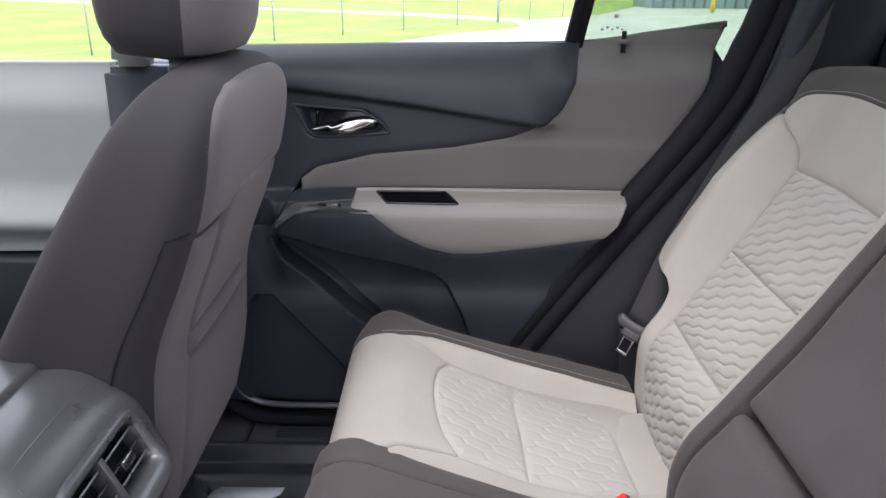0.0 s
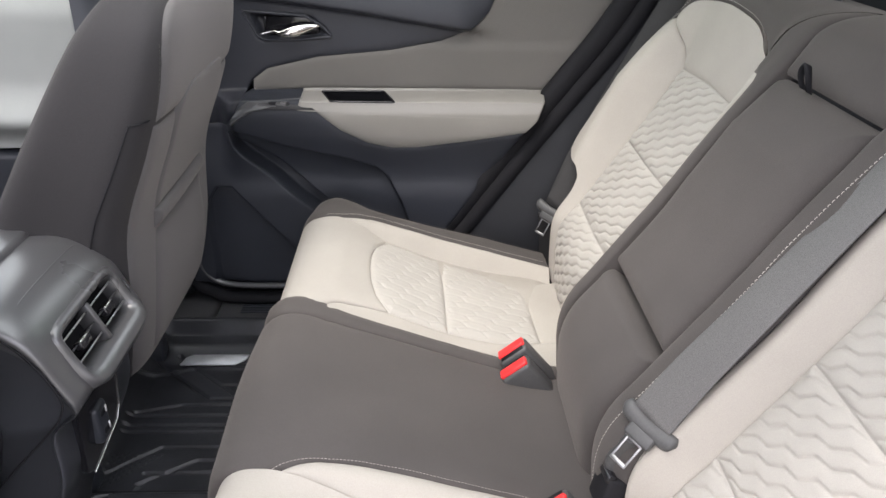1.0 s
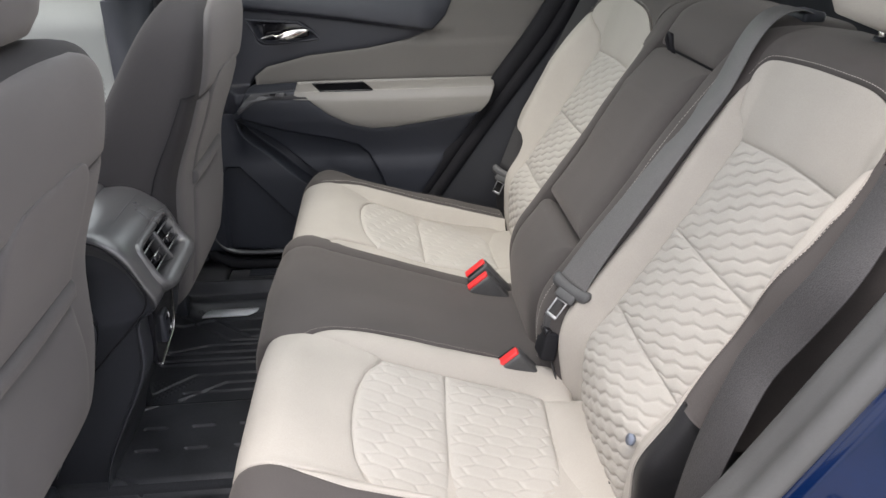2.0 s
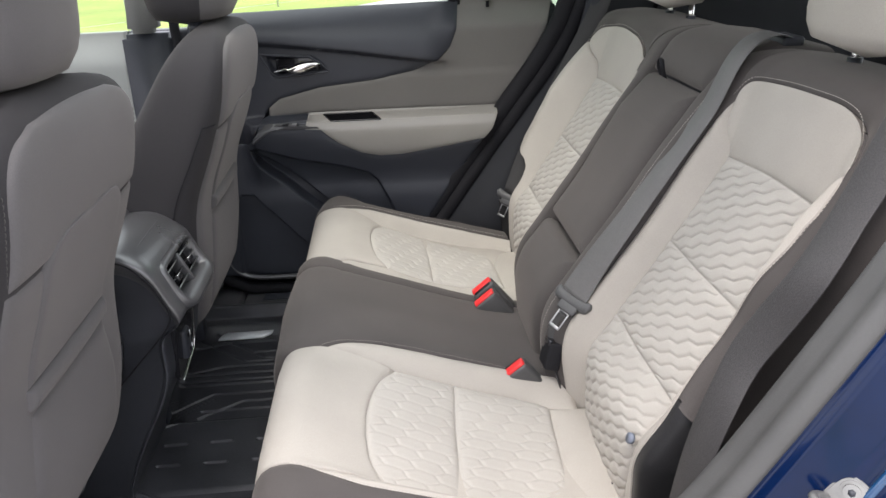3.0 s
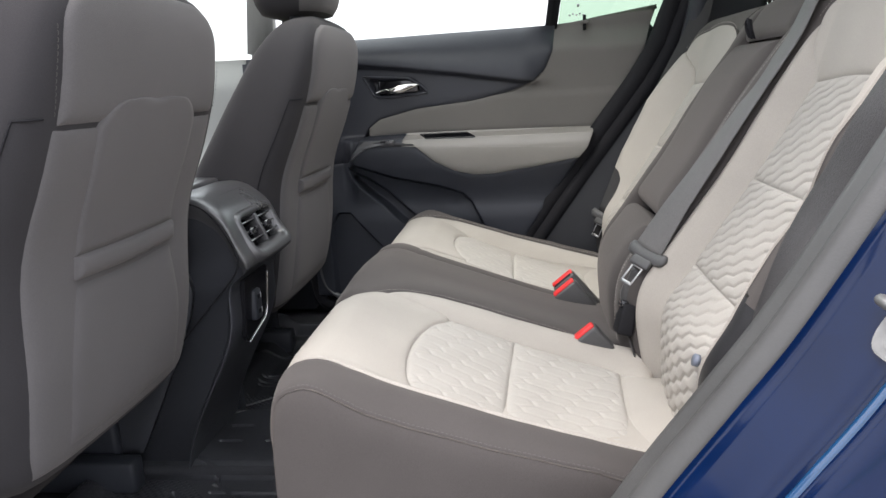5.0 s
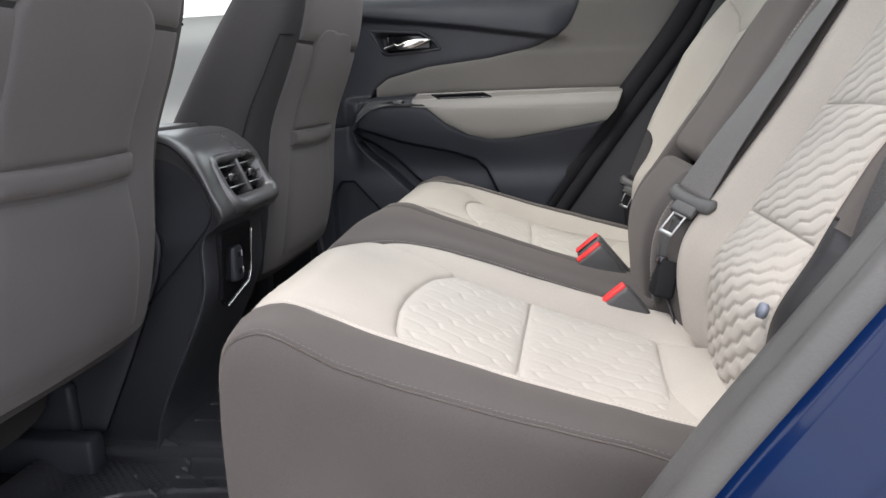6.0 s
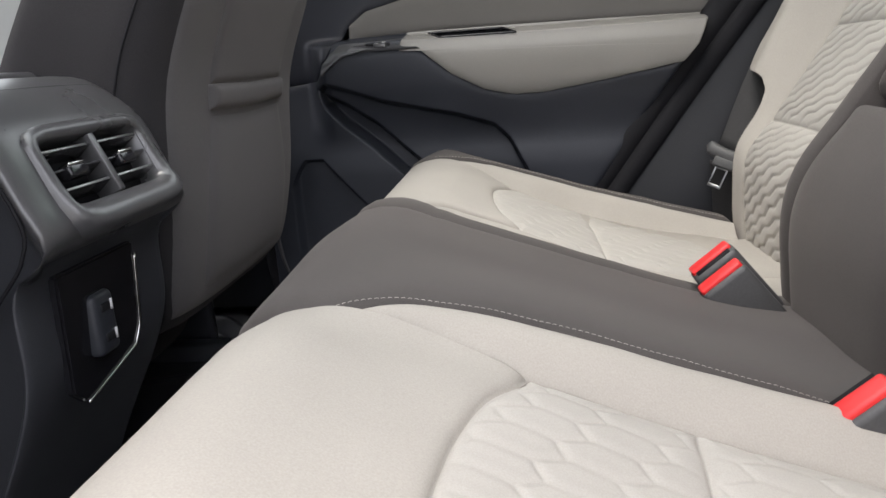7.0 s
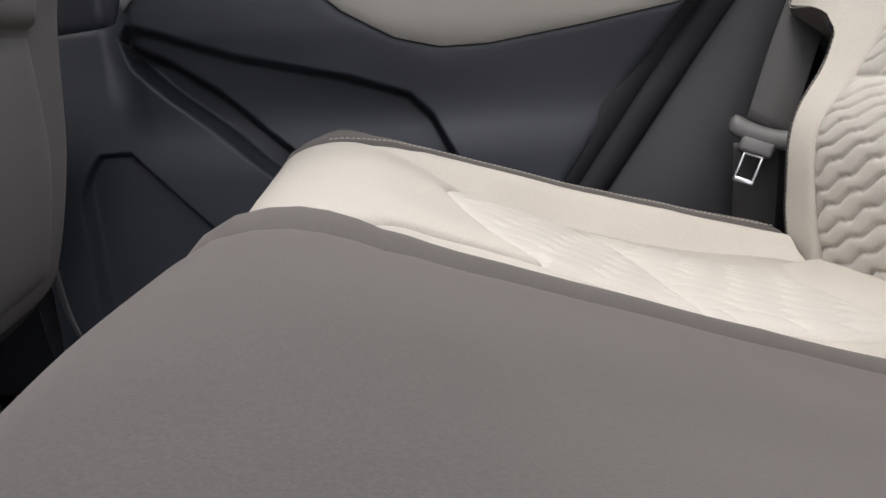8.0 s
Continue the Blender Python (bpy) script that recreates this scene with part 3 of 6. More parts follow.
def seat_back(sgn, name, label):
    seat = tagged(empty(name, (0.45, YC + sgn * 0.36, 0.62)), label, "car seat", "rear seat backs")
    e, inn = (.184, .107) if sgn < 0 else (.184, .138)
    outer_edge, crown = (NEAR_EDGE, NEAR_TOP) if sgn < 0 else (FAR_EDGE, FAR_TOP)
    base = near_base if sgn < 0 else back_base
    low, mid, high, out = (.218, .362, .511, .476) if sgn < 0 else (.204, .348, .502, .482)
    pad = lambda nm, g, mat, **k: padded(nm, BACK, base, sgn, g, mat, seat, **k)
    ridge = [(high, .224), (high + .006, .35), (high + .003, out)]
    pad("quilted_panel", coons([(mid, .224), (mid, out)], ridge, [(mid, .224), (high, .224)], [(mid, out), (high + .003, out)], 150, 96, crowd=0.25), QUILT_CLOTH, label="light grey quilted cloth with flattened hexagons", quilt=True)
    pad("quilted_panel", coons([(low, .224), (low, out)], [(mid, .224), (mid, out)], [(low, .224), (mid, .224)], [(low, out), (mid, out)], 150, 94, crowd=0.25), QUILT_CLOTH, quilt=True)
    pad("quilted_panel", coons([(.004, .236), (.003, .30), (.003, .40), (.004, .452)], [(low, .224), (low, out)], [(.004, .236), (.13, .228), (low, .224)], [(.004, .452), (.13, out - .003), (low, out)], 150, 96, crowd=0.25), QUILT_CLOTH, quilt=True)
    inner_seam = [(high, .224), (high + .034, .208), crown[0]]
    outer_seam = [(high + .003, out), (high + .033, out + .020), crown[-1]]
    pad("top_panel", coons(ridge, crown, inner_seam, outer_seam, 50, 34), LIGHT_CLOTH, puff=0.006, soft=0.010, sides="blr")
    pad("outer_bolster", coons([(.004, .452), (.13, out - .003), (low, out), (mid, out), (high + .003, out), (high + .033, out + .020), crown[-1]], outer_edge, [(.004, .452), outer_edge[0]], [crown[-1], outer_edge[-1]], 120, 24, straight_line), LIGHT_CLOTH, sides="b", label="light grey cloth bolster")
    rim = [(.004, .205), (.14, e + .003), (.22, e), (.365, e), (.52, e), (.56, e + .006), crown[0]]
    pad("inner_bolster", coons([(.004, .236), (.13, .228), (low, .224), (mid, .224)] + inner_seam, rim, [(.004, .236), (.004, .205)], [crown[0], crown[0]], 90, 14), LIGHT_CLOTH, sides="bt", puff=0.006)
    # dark cloth round the light one
    for name, mat, label, keep in (("side_bolster", DARK_CLOTH, "dark grey cloth side of the seat back", lambda a: a > 0.238), ("side_cover", VINYL, "black vinyl lower side of the seat back", lambda a: a < 0.250)):
        edge = straight_line(outer_edge + [(a, b) for a, b in crown[-2:-5:-1]], 140)
        edge = edge[keep(edge[:, 0])]
        side_sheet(name, edge, mat, label, sgn, seat)
    brow = [(a + .0012, b + (.0012 if b > .45 else 0)) for a, b in crown]
    far_rim = [(.79, .16), (.79, .25), (.79, .35), (.79, .45), (.79, .53), (.77, .57), (.73, .60), (.69, .605), (.65, .60)]
    pad("top_cover", coons(brow, far_rim, [brow[0], (.68, .18), (.79, .16)], [brow[-1], (.60, .560), (.65, .60)], 70, 24, straight_line), DARK_CLOTH, label="dark grey cloth top of the seat back", sides="b", puff=0.006, soft=0.010)
    g = coons([(.004, inn), (.22, inn), (.50, inn), (.60, inn), (.79, .16)], [(.004, .208), (.14, e + .003), (.365, e), (.52, e), (.56, e + .006), crown[0], (.79, .17)], [(.004, inn), (.004, .208)], [(.79, .16), (.79, .17)], 80, 14)
    pad("inner_strip", g, DARK_CLOTH, sides="bt", puff=0.006, soft=0.007, depth=0.04)
    seam_stitches("stitching", BACK, base, sgn, [(a, b + 0.002) for a, b in outer_edge], seat, lift=-0.0002)
    seam_stitches("stitching", BACK, base, sgn, [(a + .006 * (1 if b < out else .55), b + (.004 if b > .45 else 0)) for a, b in crown], seat, lift=0.0025)
    if sgn < 0:
        seam_stitches("stitching", BACK, base, sgn, [(.05, .145), (.30, .145), (.50, .145), (.575, .147)], seat, lift=0.0034, pitch=0.0058, length=0.0040, r=0.0006)
    # board behind
    rings = []
    for d in (.135, .36, .60):
        ss = np.linspace(.02, .78, 24)
        a = BACK.at(ss, YC + sgn * d, np.full(24, -0.02 if d < 0.5 else -0.08))
        b = BACK.at(ss[::-1], YC + sgn * d, np.full(24, -0.10))
        b[:, 2] = np.minimum(b[:, 2], 1.15)
        rings.append(np.vstack([a, b]))
    if sgn < 0:
        rings = rings[::-1]
    loft("back_board", rings, CARPET, seat)
    return seat


def armrest():
    rest = tagged(empty("folding_armrest", (0.42, YC, 0.75)), "dark grey cloth fold-down middle armrest, closed", "armrest")

    def base(s, d):
        return np.interp(s, [0, .12, .243, .40, .50, .572, .62, .70, .79], [.044, .052, .053, .052, .042, .016, .008, .004, .006]) + 0 * d

    lo, half = -.103, .134
    g = coons([(.242, lo), (.41, lo), (.572, lo)], [(.242, half), (.41, half), (.572, half)], [(.242, lo), (.242, half)], [(.572, lo), (.572, half)], 90, 60)
    padded("cover", BACK, base, 1, g, DARK_CLOTH, rest, puff=0.022, soft=0.010, depth=0.06)
    low = tagged(empty("bench_section", (0.33, YC, 0.65)), "dark grey cloth lower middle of the rear seat back", "car seat", "rear seat backs")
    g = coons([(.008, lo), (.14, lo), (.230, lo)], [(.008, half), (.14, half), (.230, half)], [(.008, lo), (.008, half)], [(.230, lo), (.230, half)], 60, 60)
    padded("lower_cover", BACK, base, 1, g, DARK_CLOTH, low, puff=0.022, soft=0.010, depth=0.07)
    g = coons([(.577, lo), (.577, half)], [(.79, -.16), (.79, .16)], [(.577, lo), (.68, -.15), (.79, -.16)], [(.577, half), (.68, .15), (.79, .16)], 50, 40)
    padded("upper_cover", BACK, base, 1, g, DARK_CLOTH, low, puff=0.016, soft=0.012, sides="blr", depth=0.05)
    rings = []
    for d in (-.14, .14):
        ss = np.linspace(.03, .78, 24)
        a = BACK.at(ss, YC + d, np.full(24, -0.012))
        b = BACK.at(ss[::-1], YC + d, np.full(24, -0.10))
        rings.append(np.vstack([a, b]))
    loft("back_board", rings, CARPET, low)
    # pull loop at the top of the armrest
    c = [BACK.at(np.array(s), YC + y, np.array(n)) for s, y, n in ((.572, .054, .018), (.584, .056, .028), (.594, .053, .034), (.599, .046, .036), (.594, .039, .034), (.584, .036, .028), (.572, .038, .018))]
    line = smooth_line(np.array(c).reshape(-1, 3), 36)
    strip("pull_loop", line, np.tile(BACK.normal(np.array(.595)), (36, 1)) + np.array([0, 0.25, 0]), 0.009, 0.0035, BLACK_SEAL, rest, "black webbing pull loop")
    return rest


rear_cushion(-1, "rear_seat_cushion", "light grey cloth rear cushion, quilted middle, beside the open door")
rear_cushion(1, "rear_seat_cushion", "light grey cloth rear cushion, quilted middle, beside the closed door")
centre_cushion()
seat_back(-1, "bench_section", "light grey quilted cloth rear seat back, beside the open door")
seat_back(1, "bench_section", "light grey quilted cloth rear seat back, beside the closed door")
armrest()


def pillow_rings(centre, half, lean=0.0, n=13, k=28, power=3.2, taper=0.0):
    """Rings of a rounded block standing along z."""
    rings = []
    for i in range(n):
        w = -1 + 2 * i / (n - 1)
        r = max(1 - abs(w) ** power, 0.0) ** (1 / power) if abs(w) < 1 else 0.02
        r = max(r, 0.02)
        ring = []
        for a in np.linspace(0, 2 * math.pi, k, endpoint=False):
            c, s = math.cos(a), math.sin(a)
            m = (abs(c) ** 2.8 + abs(s) ** 2.8) ** (-1 / 2.8)
            ring.append((centre[0] + half[0] * m * c * r + lean * w * half[2], centre[1] + half[1] * m * s * r * (1 - taper * w), centre[2] + half[2] * w))
        rings.append(ring)
    return rings


def rear_headrest(y, mat, label, size=(0.055, 0.135, 0.105), z=1.325, x=0.665):
    z = z - 0.014
    h = tagged(empty("headrest", (x, y, 1.2)), label, "headrest", "rear headrests")
    loft("pad", pillow_rings((x, y, z), size, 0.25), mat, h)
    for o in (-0.06, 0.06):
        part("post", rod_bm((x + 0.0, y + o, 1.17), (x + 0.0, y + o, z - size[2] + 0.02), 0.006), CHROME, h)
        part("collar", rod_bm((x, y + o, 1.178), (x, y + o, 1.196), 0.010, 14), DARK_PLASTIC, h)
    return h


rear_headrest(YC - 0.345, LIGHT_CLOTH, "light grey cloth rear headrest on chrome posts")
rear_headrest(YC + 0.345, LIGHT_CLOTH, "light grey cloth rear headrest on chrome posts")


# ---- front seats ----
# the seat back cloth with the flanks' shade put into its colour
SHADED_SEAT_CLOTH = material("shaded_seat_cloth", (0.030, 0.029, 0.031), 0.9, grain=0.12, grain_size=1000, stain=0.08, stain_size=6, bump=0.3, bump_size=1400, sheen=0.06, spec=0.2)
FRONT_SECTIONS = [(.590, -.470, -.60, .15), (.596, -.430, -.65, .19), (.612, -.402, -.685, .215), (.65, -.382, -.68, .231), (.75, -.362, -.63, .246), (.89, -.348, -.555, .252), (1.0, -.306, -.488, .250), (1.08, -.278, -.438, .240), (1.15, -.264, -.393, .220), (1.19, -.266, -.362, .190), (1.212, -.278, -.340, .145), (1.224, -.296, -.322, .07)]


def front_seat(yc, dx, name, label):
    seat = tagged(empty(name, (-0.6 + dx, yc, 0.4)), label, "car seat", "front seats")
    sec = np.array(FRONT_SECTIONS)
    zz = np.concatenate([np.linspace(.590, .65, 9), np.linspace(.67, 1.15, 20), np.linspace(1.16, 1.224, 10)])
    sm = smooth_line(sec, 200)
    f = lambda z, k: np.interp(z, sm[:, 0], sm[:, k])
    rings = []
    for z in zz:
        xr, xf, hw = f(z, 1) + dx, f(z, 2) + dx, f(z, 3)
        ring = []
        for a in np.linspace(0, 2 * math.pi, 48, endpoint=False):
            c, s = math.cos(a), math.sin(a)
            m = (abs(c) ** 6 + abs(s) ** 6) ** (-1 / 6)
            ring.append(((xr + xf) / 2 + (xr - xf) / 2 * m * c, yc + hw * m * s, z))
        rings.append(ring)
    loft("backrest", rings, SHADED_SEAT_CLOTH, seat, "grey cloth sides of the backrest, shade put into the colour")

    def rear(y, z, off):
        xr, xf, hw = f(z, 1) + dx, f(z, 2) + dx, f(z, 3)
        t = np.clip(np.abs(y - yc) / hw, 0, 0.999)
        return np.stack([(xr + xf) / 2 + (xr - xf) / 2 * (1 - t**6) ** (1 / 6) + off, np.broadcast_to(y, np.shape(z)), z], -1)

    def panel(nm, g, mat, off, puff, lab="", sides="blrt", soft=0.01):
        y, z = yc + g[..., 0], g[..., 1]
        e = edge_gap(g, sides)
        o = off + puff * (1 - np.exp(-e / soft)) - 0.0015 * np.exp(-e / 0.0016)
        return sheet(nm, rear(y, z, o), mat, seat, lab, rear(y, z, o - 0.012))

    mirror = lambda q: [(-a, b) for a, b in q]
    side = [(-.197, 1.047), (-.195, 1.10), (-.192, 1.150), (-.180, 1.174), (-.157, 1.190), (-.115, 1.202)]
    panel("upper_cover", coons([(-.197, 1.047), (0, 1.047), (.197, 1.047)], [(-.115, 1.202), (0, 1.207), (.115, 1.202)], side, mirror(side), 44, 44), SEAT_BACK_CLOTH, -0.001, 0.007, "warm grey cloth cover of the upper seat back", soft=0.006)
    side = [(-.19, .622), (-.205, .68), (-.211, .85), (-.205, 1.0), (-.202, 1.045)]
    panel("lower_cover", coons([(-.19, .622), (0, .616), (.19, .622)], [(-.202, 1.045), (0, 1.045), (.202, 1.045)], side, mirror(side), 40, 70), SEAT_BACK_CLOTH, -0.002, 0.006, "warm grey cloth cover of the lower seat back", soft=0.006)
    side = [(-.126, .886), (-.127, .96), (-.128, 1.030), (-.120, 1.052), (-.098, 1.068), (-.070, 1.073)]
    panel("rear_panel", coons([(-.126, .886), (0, .886), (.126, .886)], [(-.070, 1.073), (0, 1.076), (.070, 1.073)], side, mirror(side), 44, 40), SEAT_BACK_CLOTH, 0.0005, 0.0085, "cloth panel above the pocket", soft=0.004)
    side = [(-.150, .640), (-.152, .74), (-.142, .800), (-.127, .858)]
    panel("pocket", coons([(-.150, .640), (0, .634), (.150, .640)], [(-.127, .858), (0, .854), (.127, .858)], side, mirror(side), 30, 40), SEAT_BACK_CLOTH, -0.001, 0.010, "cloth map pocket", soft=0.010)
    panel("pocket_band", coons([(-.128, .857), (0, .853), (.128, .857)], [(-.129, .890), (0, .887), (.129, .890)], [(-.128, .857), (-.129, .890)], [(.128, .857), (.129, .890)], 40, 16), SEAT_BACK_CLOTH, 0.001, 0.014, "elastic hem of the map pocket", soft=0.004)
    for sg in (-1, 1):
        q = smooth_line([(sg * .205, 1.058), (sg * .206, 1.10), (sg * .201, 1.155)], 40)
        stitches("stitching", rear(yc + q[:, 0], q[:, 1], 0.003), np.tile([1.0, 0, 0], (40, 1)), seat, DARK_THREAD, pitch=0.007, length=0.005, r=0.0007)
    # seams on the flanks: along the shoulder and across it to the rear cover
    for sg in (-1, 1):
        zs = np.linspace(.65, 1.056, 50)
        u = np.interp(zs, [.65, .93, 1.056], [.56, .60, .68])
        flank = lambda z, c: np.stack([(f(z, 1) + f(z, 2)) / 2 + (f(z, 1) - f(z, 2)) / 2 * c + dx, yc + sg * (f(z, 3) * (1 - c**6) ** (1 / 6) + .0004), z + 0 * c], -1)
        tube("side_seam", flank(zs, u), .0013, BLACK_SEAL, seat, seg=6)
        c = np.linspace(.68, .90, 12)
        tube("cross_seam", flank(1.056 + 0 * c, c), .0013, BLACK_SEAL, seat, seg=6)
    # cushion
    rings = []
    for x, hw, lo, hi in ((-.58, .20, .47, .585), (-.68, .245, .44, .655), (-.80, .255, .44, .665), (-.95, .255, .44, .68), (-1.06, .25, .46, .69), (-1.12, .235, .50, .675), (-1.14, .20, .54, .63)):
        ring = []
        for a in np.linspace(0, 2 * math.pi, 32, endpoint=False):
            c, s = math.cos(a), math.sin(a)
            m = (abs(c) ** 4 + abs(s) ** 4) ** -0.25
            ring.append((x + dx, yc + hw * m * c, (lo + hi) / 2 + (hi - lo) / 2 * m * s))
        rings.append(ring)
    loft("seat", rings, SHADED_SEAT_CLOTH, seat, "grey cloth front seat cushion in the cloth darkened for shade")
    for sg in (-1, 1):
        part("rail", box_bm((-1.05 + dx, yc + sg * .19 - .02, .385), (-.50 + dx, yc + sg * .19 + .02, .445), 0.006), DARK_PLASTIC, seat)
        part("side_shield", box_bm((-1.0 + dx, yc + sg * .225 - .012, .42), (-.55 + dx, yc + sg * .225 + .012, .52), 0.01, 3), DARK_PLASTIC, seat)
    # headrest
    hx = -.345 + dx
    rest = loft("headrest", pillow_rings((hx, yc, 1.326), (.086, .131, .112), 0.05, power=3.4), SHADED_SEAT_CLOTH, seat, "grey cloth headrest, shade put into the colour of all but its rear")
    # rear-facing faces take the lighter cloth: the lit side is put into the colour
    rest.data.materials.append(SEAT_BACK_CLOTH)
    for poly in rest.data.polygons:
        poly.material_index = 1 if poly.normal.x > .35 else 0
    part("button", rod_bm((hx - 0.005, yc - .122, 1.318), (hx - 0.005, yc - .1325, 1.318), 0.017, 24), GLOSS_BLACK, rest, "round black release button")
    tube("button_ring", [(hx - 0.005 + .022 * math.cos(a), yc - .1275, 1.318 + .022 * math.sin(a)) for a in np.linspace(0, 2 * math.pi, 33)], .0022, DARK_PLASTIC, rest, seg=6)
    if yc < YC:
        part("lower_edge", box_bm((hx - .055, yc - .118, 1.226), (hx + .050, yc - .106, 1.237), .005, 3), POST, rest, "grey bright lower edge")
    for o in (-.06, .06):
        part("post", rod_bm((hx + .008, yc + o, 1.19), (hx + .008, yc + o, 1.27), .0065), CHROME, seat)
        part("collar", rod_bm((hx + .008, yc + o, 1.205), (hx + .008, yc + o, 1.226), .014, 14), DARK_PLASTIC, seat)
    return seat


front_seat(1.052, 0.0, "front_seat", "grey cloth front seat with a map pocket, beside the closed door")
front_seat(0.352, -0.07, "front_seat", "grey cloth front seat with a map pocket, beside the door opening")


# ---- centre console ----
SLAT = material("slat_plastic", (0.022, 0.022, 0.024), 0.18, stain=0.05)
def console():
    con = tagged(empty("centre_console", (-.5, YC, .39)), "black plastic centre console with rear air vents and charging ports", "car console")
    prof = smooth_line([(-.95, .40), (-.95, .70), (-.95, .85), (-.93, .887), (-.70, .897), (-.50, .905), (-.432, .907), (-.395, .889), (-.372, .862), (-.352, .815), (-.340, .790), (-.346, .774), (-.368, .758), (-.378, .735), (-.380, .68), (-.388, .645), (-.408, .600), (-.438, .545), (-.466, .490), (-.488, .435), (-.498, .39)], 130)
    mid = np.array([-.60, .66])
    rings = []
    for y, k in ((-.110, .80), (-.118, .86), (-.1235, .915), (-.125, .945), (-.123, .965), (-.117, .982), (-.106, .993), (-.092, .998), (-.080, 1.0)):
        rings.append([(mid[0] + (a - mid[0]) * (1 - (1 - k) * .35), YC + y, mid[1] + (b - mid[1]) * (1 - (1 - k) * (.8 if b > mid[1] else .1))) for a, b in prof])
    rings += [[(a, YC + .88 * (YC - b), c) for a, b, c in r] for r in rings[::-1]]
    # leave the vent opening free: the middle is built as a rear face of its own
    r = np.array(rings, float)
    n, k, _ = r.shape
    idx = np.arange(n * k).reshape(n, k)
    faces = [idx[0][::-1].tolist(), idx[-1].tolist()]
    for a in range(n - 1):
        for b in range(k):
            c = (b + 1) % k
            q = r[a:a + 2, [b, c], 2]
            if a == n // 2 - 1 and b > k // 3 and .7975 < q.mean() < .864 and r[a, b, 0] > -.40:
                continue
            faces.append([idx[a, b], idx[a, c], idx[a + 1, c], idx[a + 1, b]])
    body = mesh_ob("body", r.reshape(-1, 3), faces, CONSOLE_PLASTIC, con)
    body.data.materials.append(CONSOLE_SIDE)
    for poly in body.data.polygons:
        poly.material_index = 1 if poly.center.z < .768 else 0
    for sg in (-1, 1):
        g = coons([(-.90, .42), (-.75, .42), (-.585, .43)], [(-.90, .84), (-.62, .838), (-.50, .832), (-.465, .79), (-.448, .745), (-.46, .69)], [(-.90, .42), (-.90, .84)], [(-.585, .43), (-.52, .56), (-.46, .69)], 40, 30)
        q = np.stack([g[..., 0], YC + (sg if sg < 0 else .88) * (.1235 + .004 * (1 - np.exp(-edge_gap(g) / .006))), g[..., 1]], -1)
        low = q.copy()
        low[..., 1] -= sg * .01
        sheet("side_insert", q if sg > 0 else q[:, ::-1], CONSOLE_SIDE, con, "black plastic side insert", low if sg > 0 else low[:, ::-1])
    part("lid", box_bm((-.93, YC - .105, .893), (-.468, YC + .105, .914), 0.009, 3), CONSOLE_PLASTIC, con, "padded lid of the console")
    for sg in (-1, 1):
        line = smooth_line([(-.48, .898), (-.43, .893), (-.402, .876), (-.377, .841), (-.360, .797), (-.366, .772), (-.381, .752), (-.42, .71), (-.462, .665), (-.53, .59)], 60)
        tube("side_seam", [(a, YC + (sg if sg < 0 else .88) * .1245, b) for a, b in line], .0016, BLACK_SEAL, con, seg=6)
    tube("top_seam", smooth_line([(-.378, YC - .096, .868), (-.392, YC - .094, .884), (-.404, YC - .086, .893), (-.409, YC - .06, .8975), (-.409, YC + .06, .8975), (-.404, YC + .086, .893), (-.392, YC + .094, .884), (-.378, YC + .096, .868)], 60), .0016, CONSOLE_PLASTIC, con, seg=6)
    # vent: a frame lying on the slanting face
    vent = empty("rear_vent")
    vent.matrix_basis = Matrix.Translation((-.3555, YC - .006, .8305)) @ Matrix.Rotation(radians(-23.9), 4, "Y")
    vent.parent = con
    vent.matrix_parent_inverse = con.matrix_basis.inverted()
    m = vent.matrix_basis
    W, H = .075, .028

    def vp(nm, bm, mat, lab=""):
        return part(nm, bm, mat, frame_ob, lab, at=m)

    def ring(w, h, x, low, r, drop=0.0):
        """A rounded rectangle in the vent's plane; low: how far its lower side stands out, drop: how far it is drawn down."""
        out = []
        for a in np.linspace(0, 2 * math.pi, 48, endpoint=False):
            c, t = math.cos(a), math.sin(a)
            m = (abs(c) ** r + abs(t) ** r) ** (-1 / r)
            z = h * m * t
            k = max(-z / h, 0) ** 2
            out.append(tuple(m4 @ Vector((x + low * k, .002 + w * m * c, z - drop * k))))
        return out

    m4 = m
    frame_ob = loft("vent_frame", [ring(W + .015, H + .016, -.016, 0, 7, .013), ring(W + .0135, H + .0145, .000, .009, 7, .013), ring(W + .010, H + .010, .0035, .011, 8, .010), ring(W + .005, H + .004, .0035, .004, 10, .003), ring(W + .001, H + .001, .0, .0, 14), ring(W - .002, H - .001, -.023, 0, 14)], CONSOLE_PLASTIC, con, "satin grey vent surround", caps=False)
    vp("recess", box_bm((-.045, -W - .004, -H - .004), (-.0225, W + .004, H + .004)), BLACK_SEAL)
    vp("divider", box_bm((-.022, -.004, -H), (.002, .004, H), .0015), CONSOLE_PLASTIC)
    for sg in (-1, 1):
        for k in range(3):
            z = -.017 + .017 * k
            b = box_bm((-.009, -.0345, -.0012), (.009, .0345, .0012), .0007)
            at = m @ Matrix.Translation((-.010, sg * .039, z)) @ Matrix.Rotation(radians(-18), 4, "Y")
            part("slat", b, SLAT, frame_ob, at=at)
            if k != 1:
                part("slat_edge", box_bm((.0080, -.033, -.0010), (.0096, .033, .0014), .0005), TONGUE_STEEL, frame_ob, "bright edge of the slat", at=at)
        b = box_bm((-.006, -.013, -.0065), (.008, .013, .0050), .003, 3)
        part("tab", b, GLOSS_BLACK, frame_ob, "black vent tab with a chrome edge", at=m @ Matrix.Translation((-.004, sg * .039 - .006, 0)))
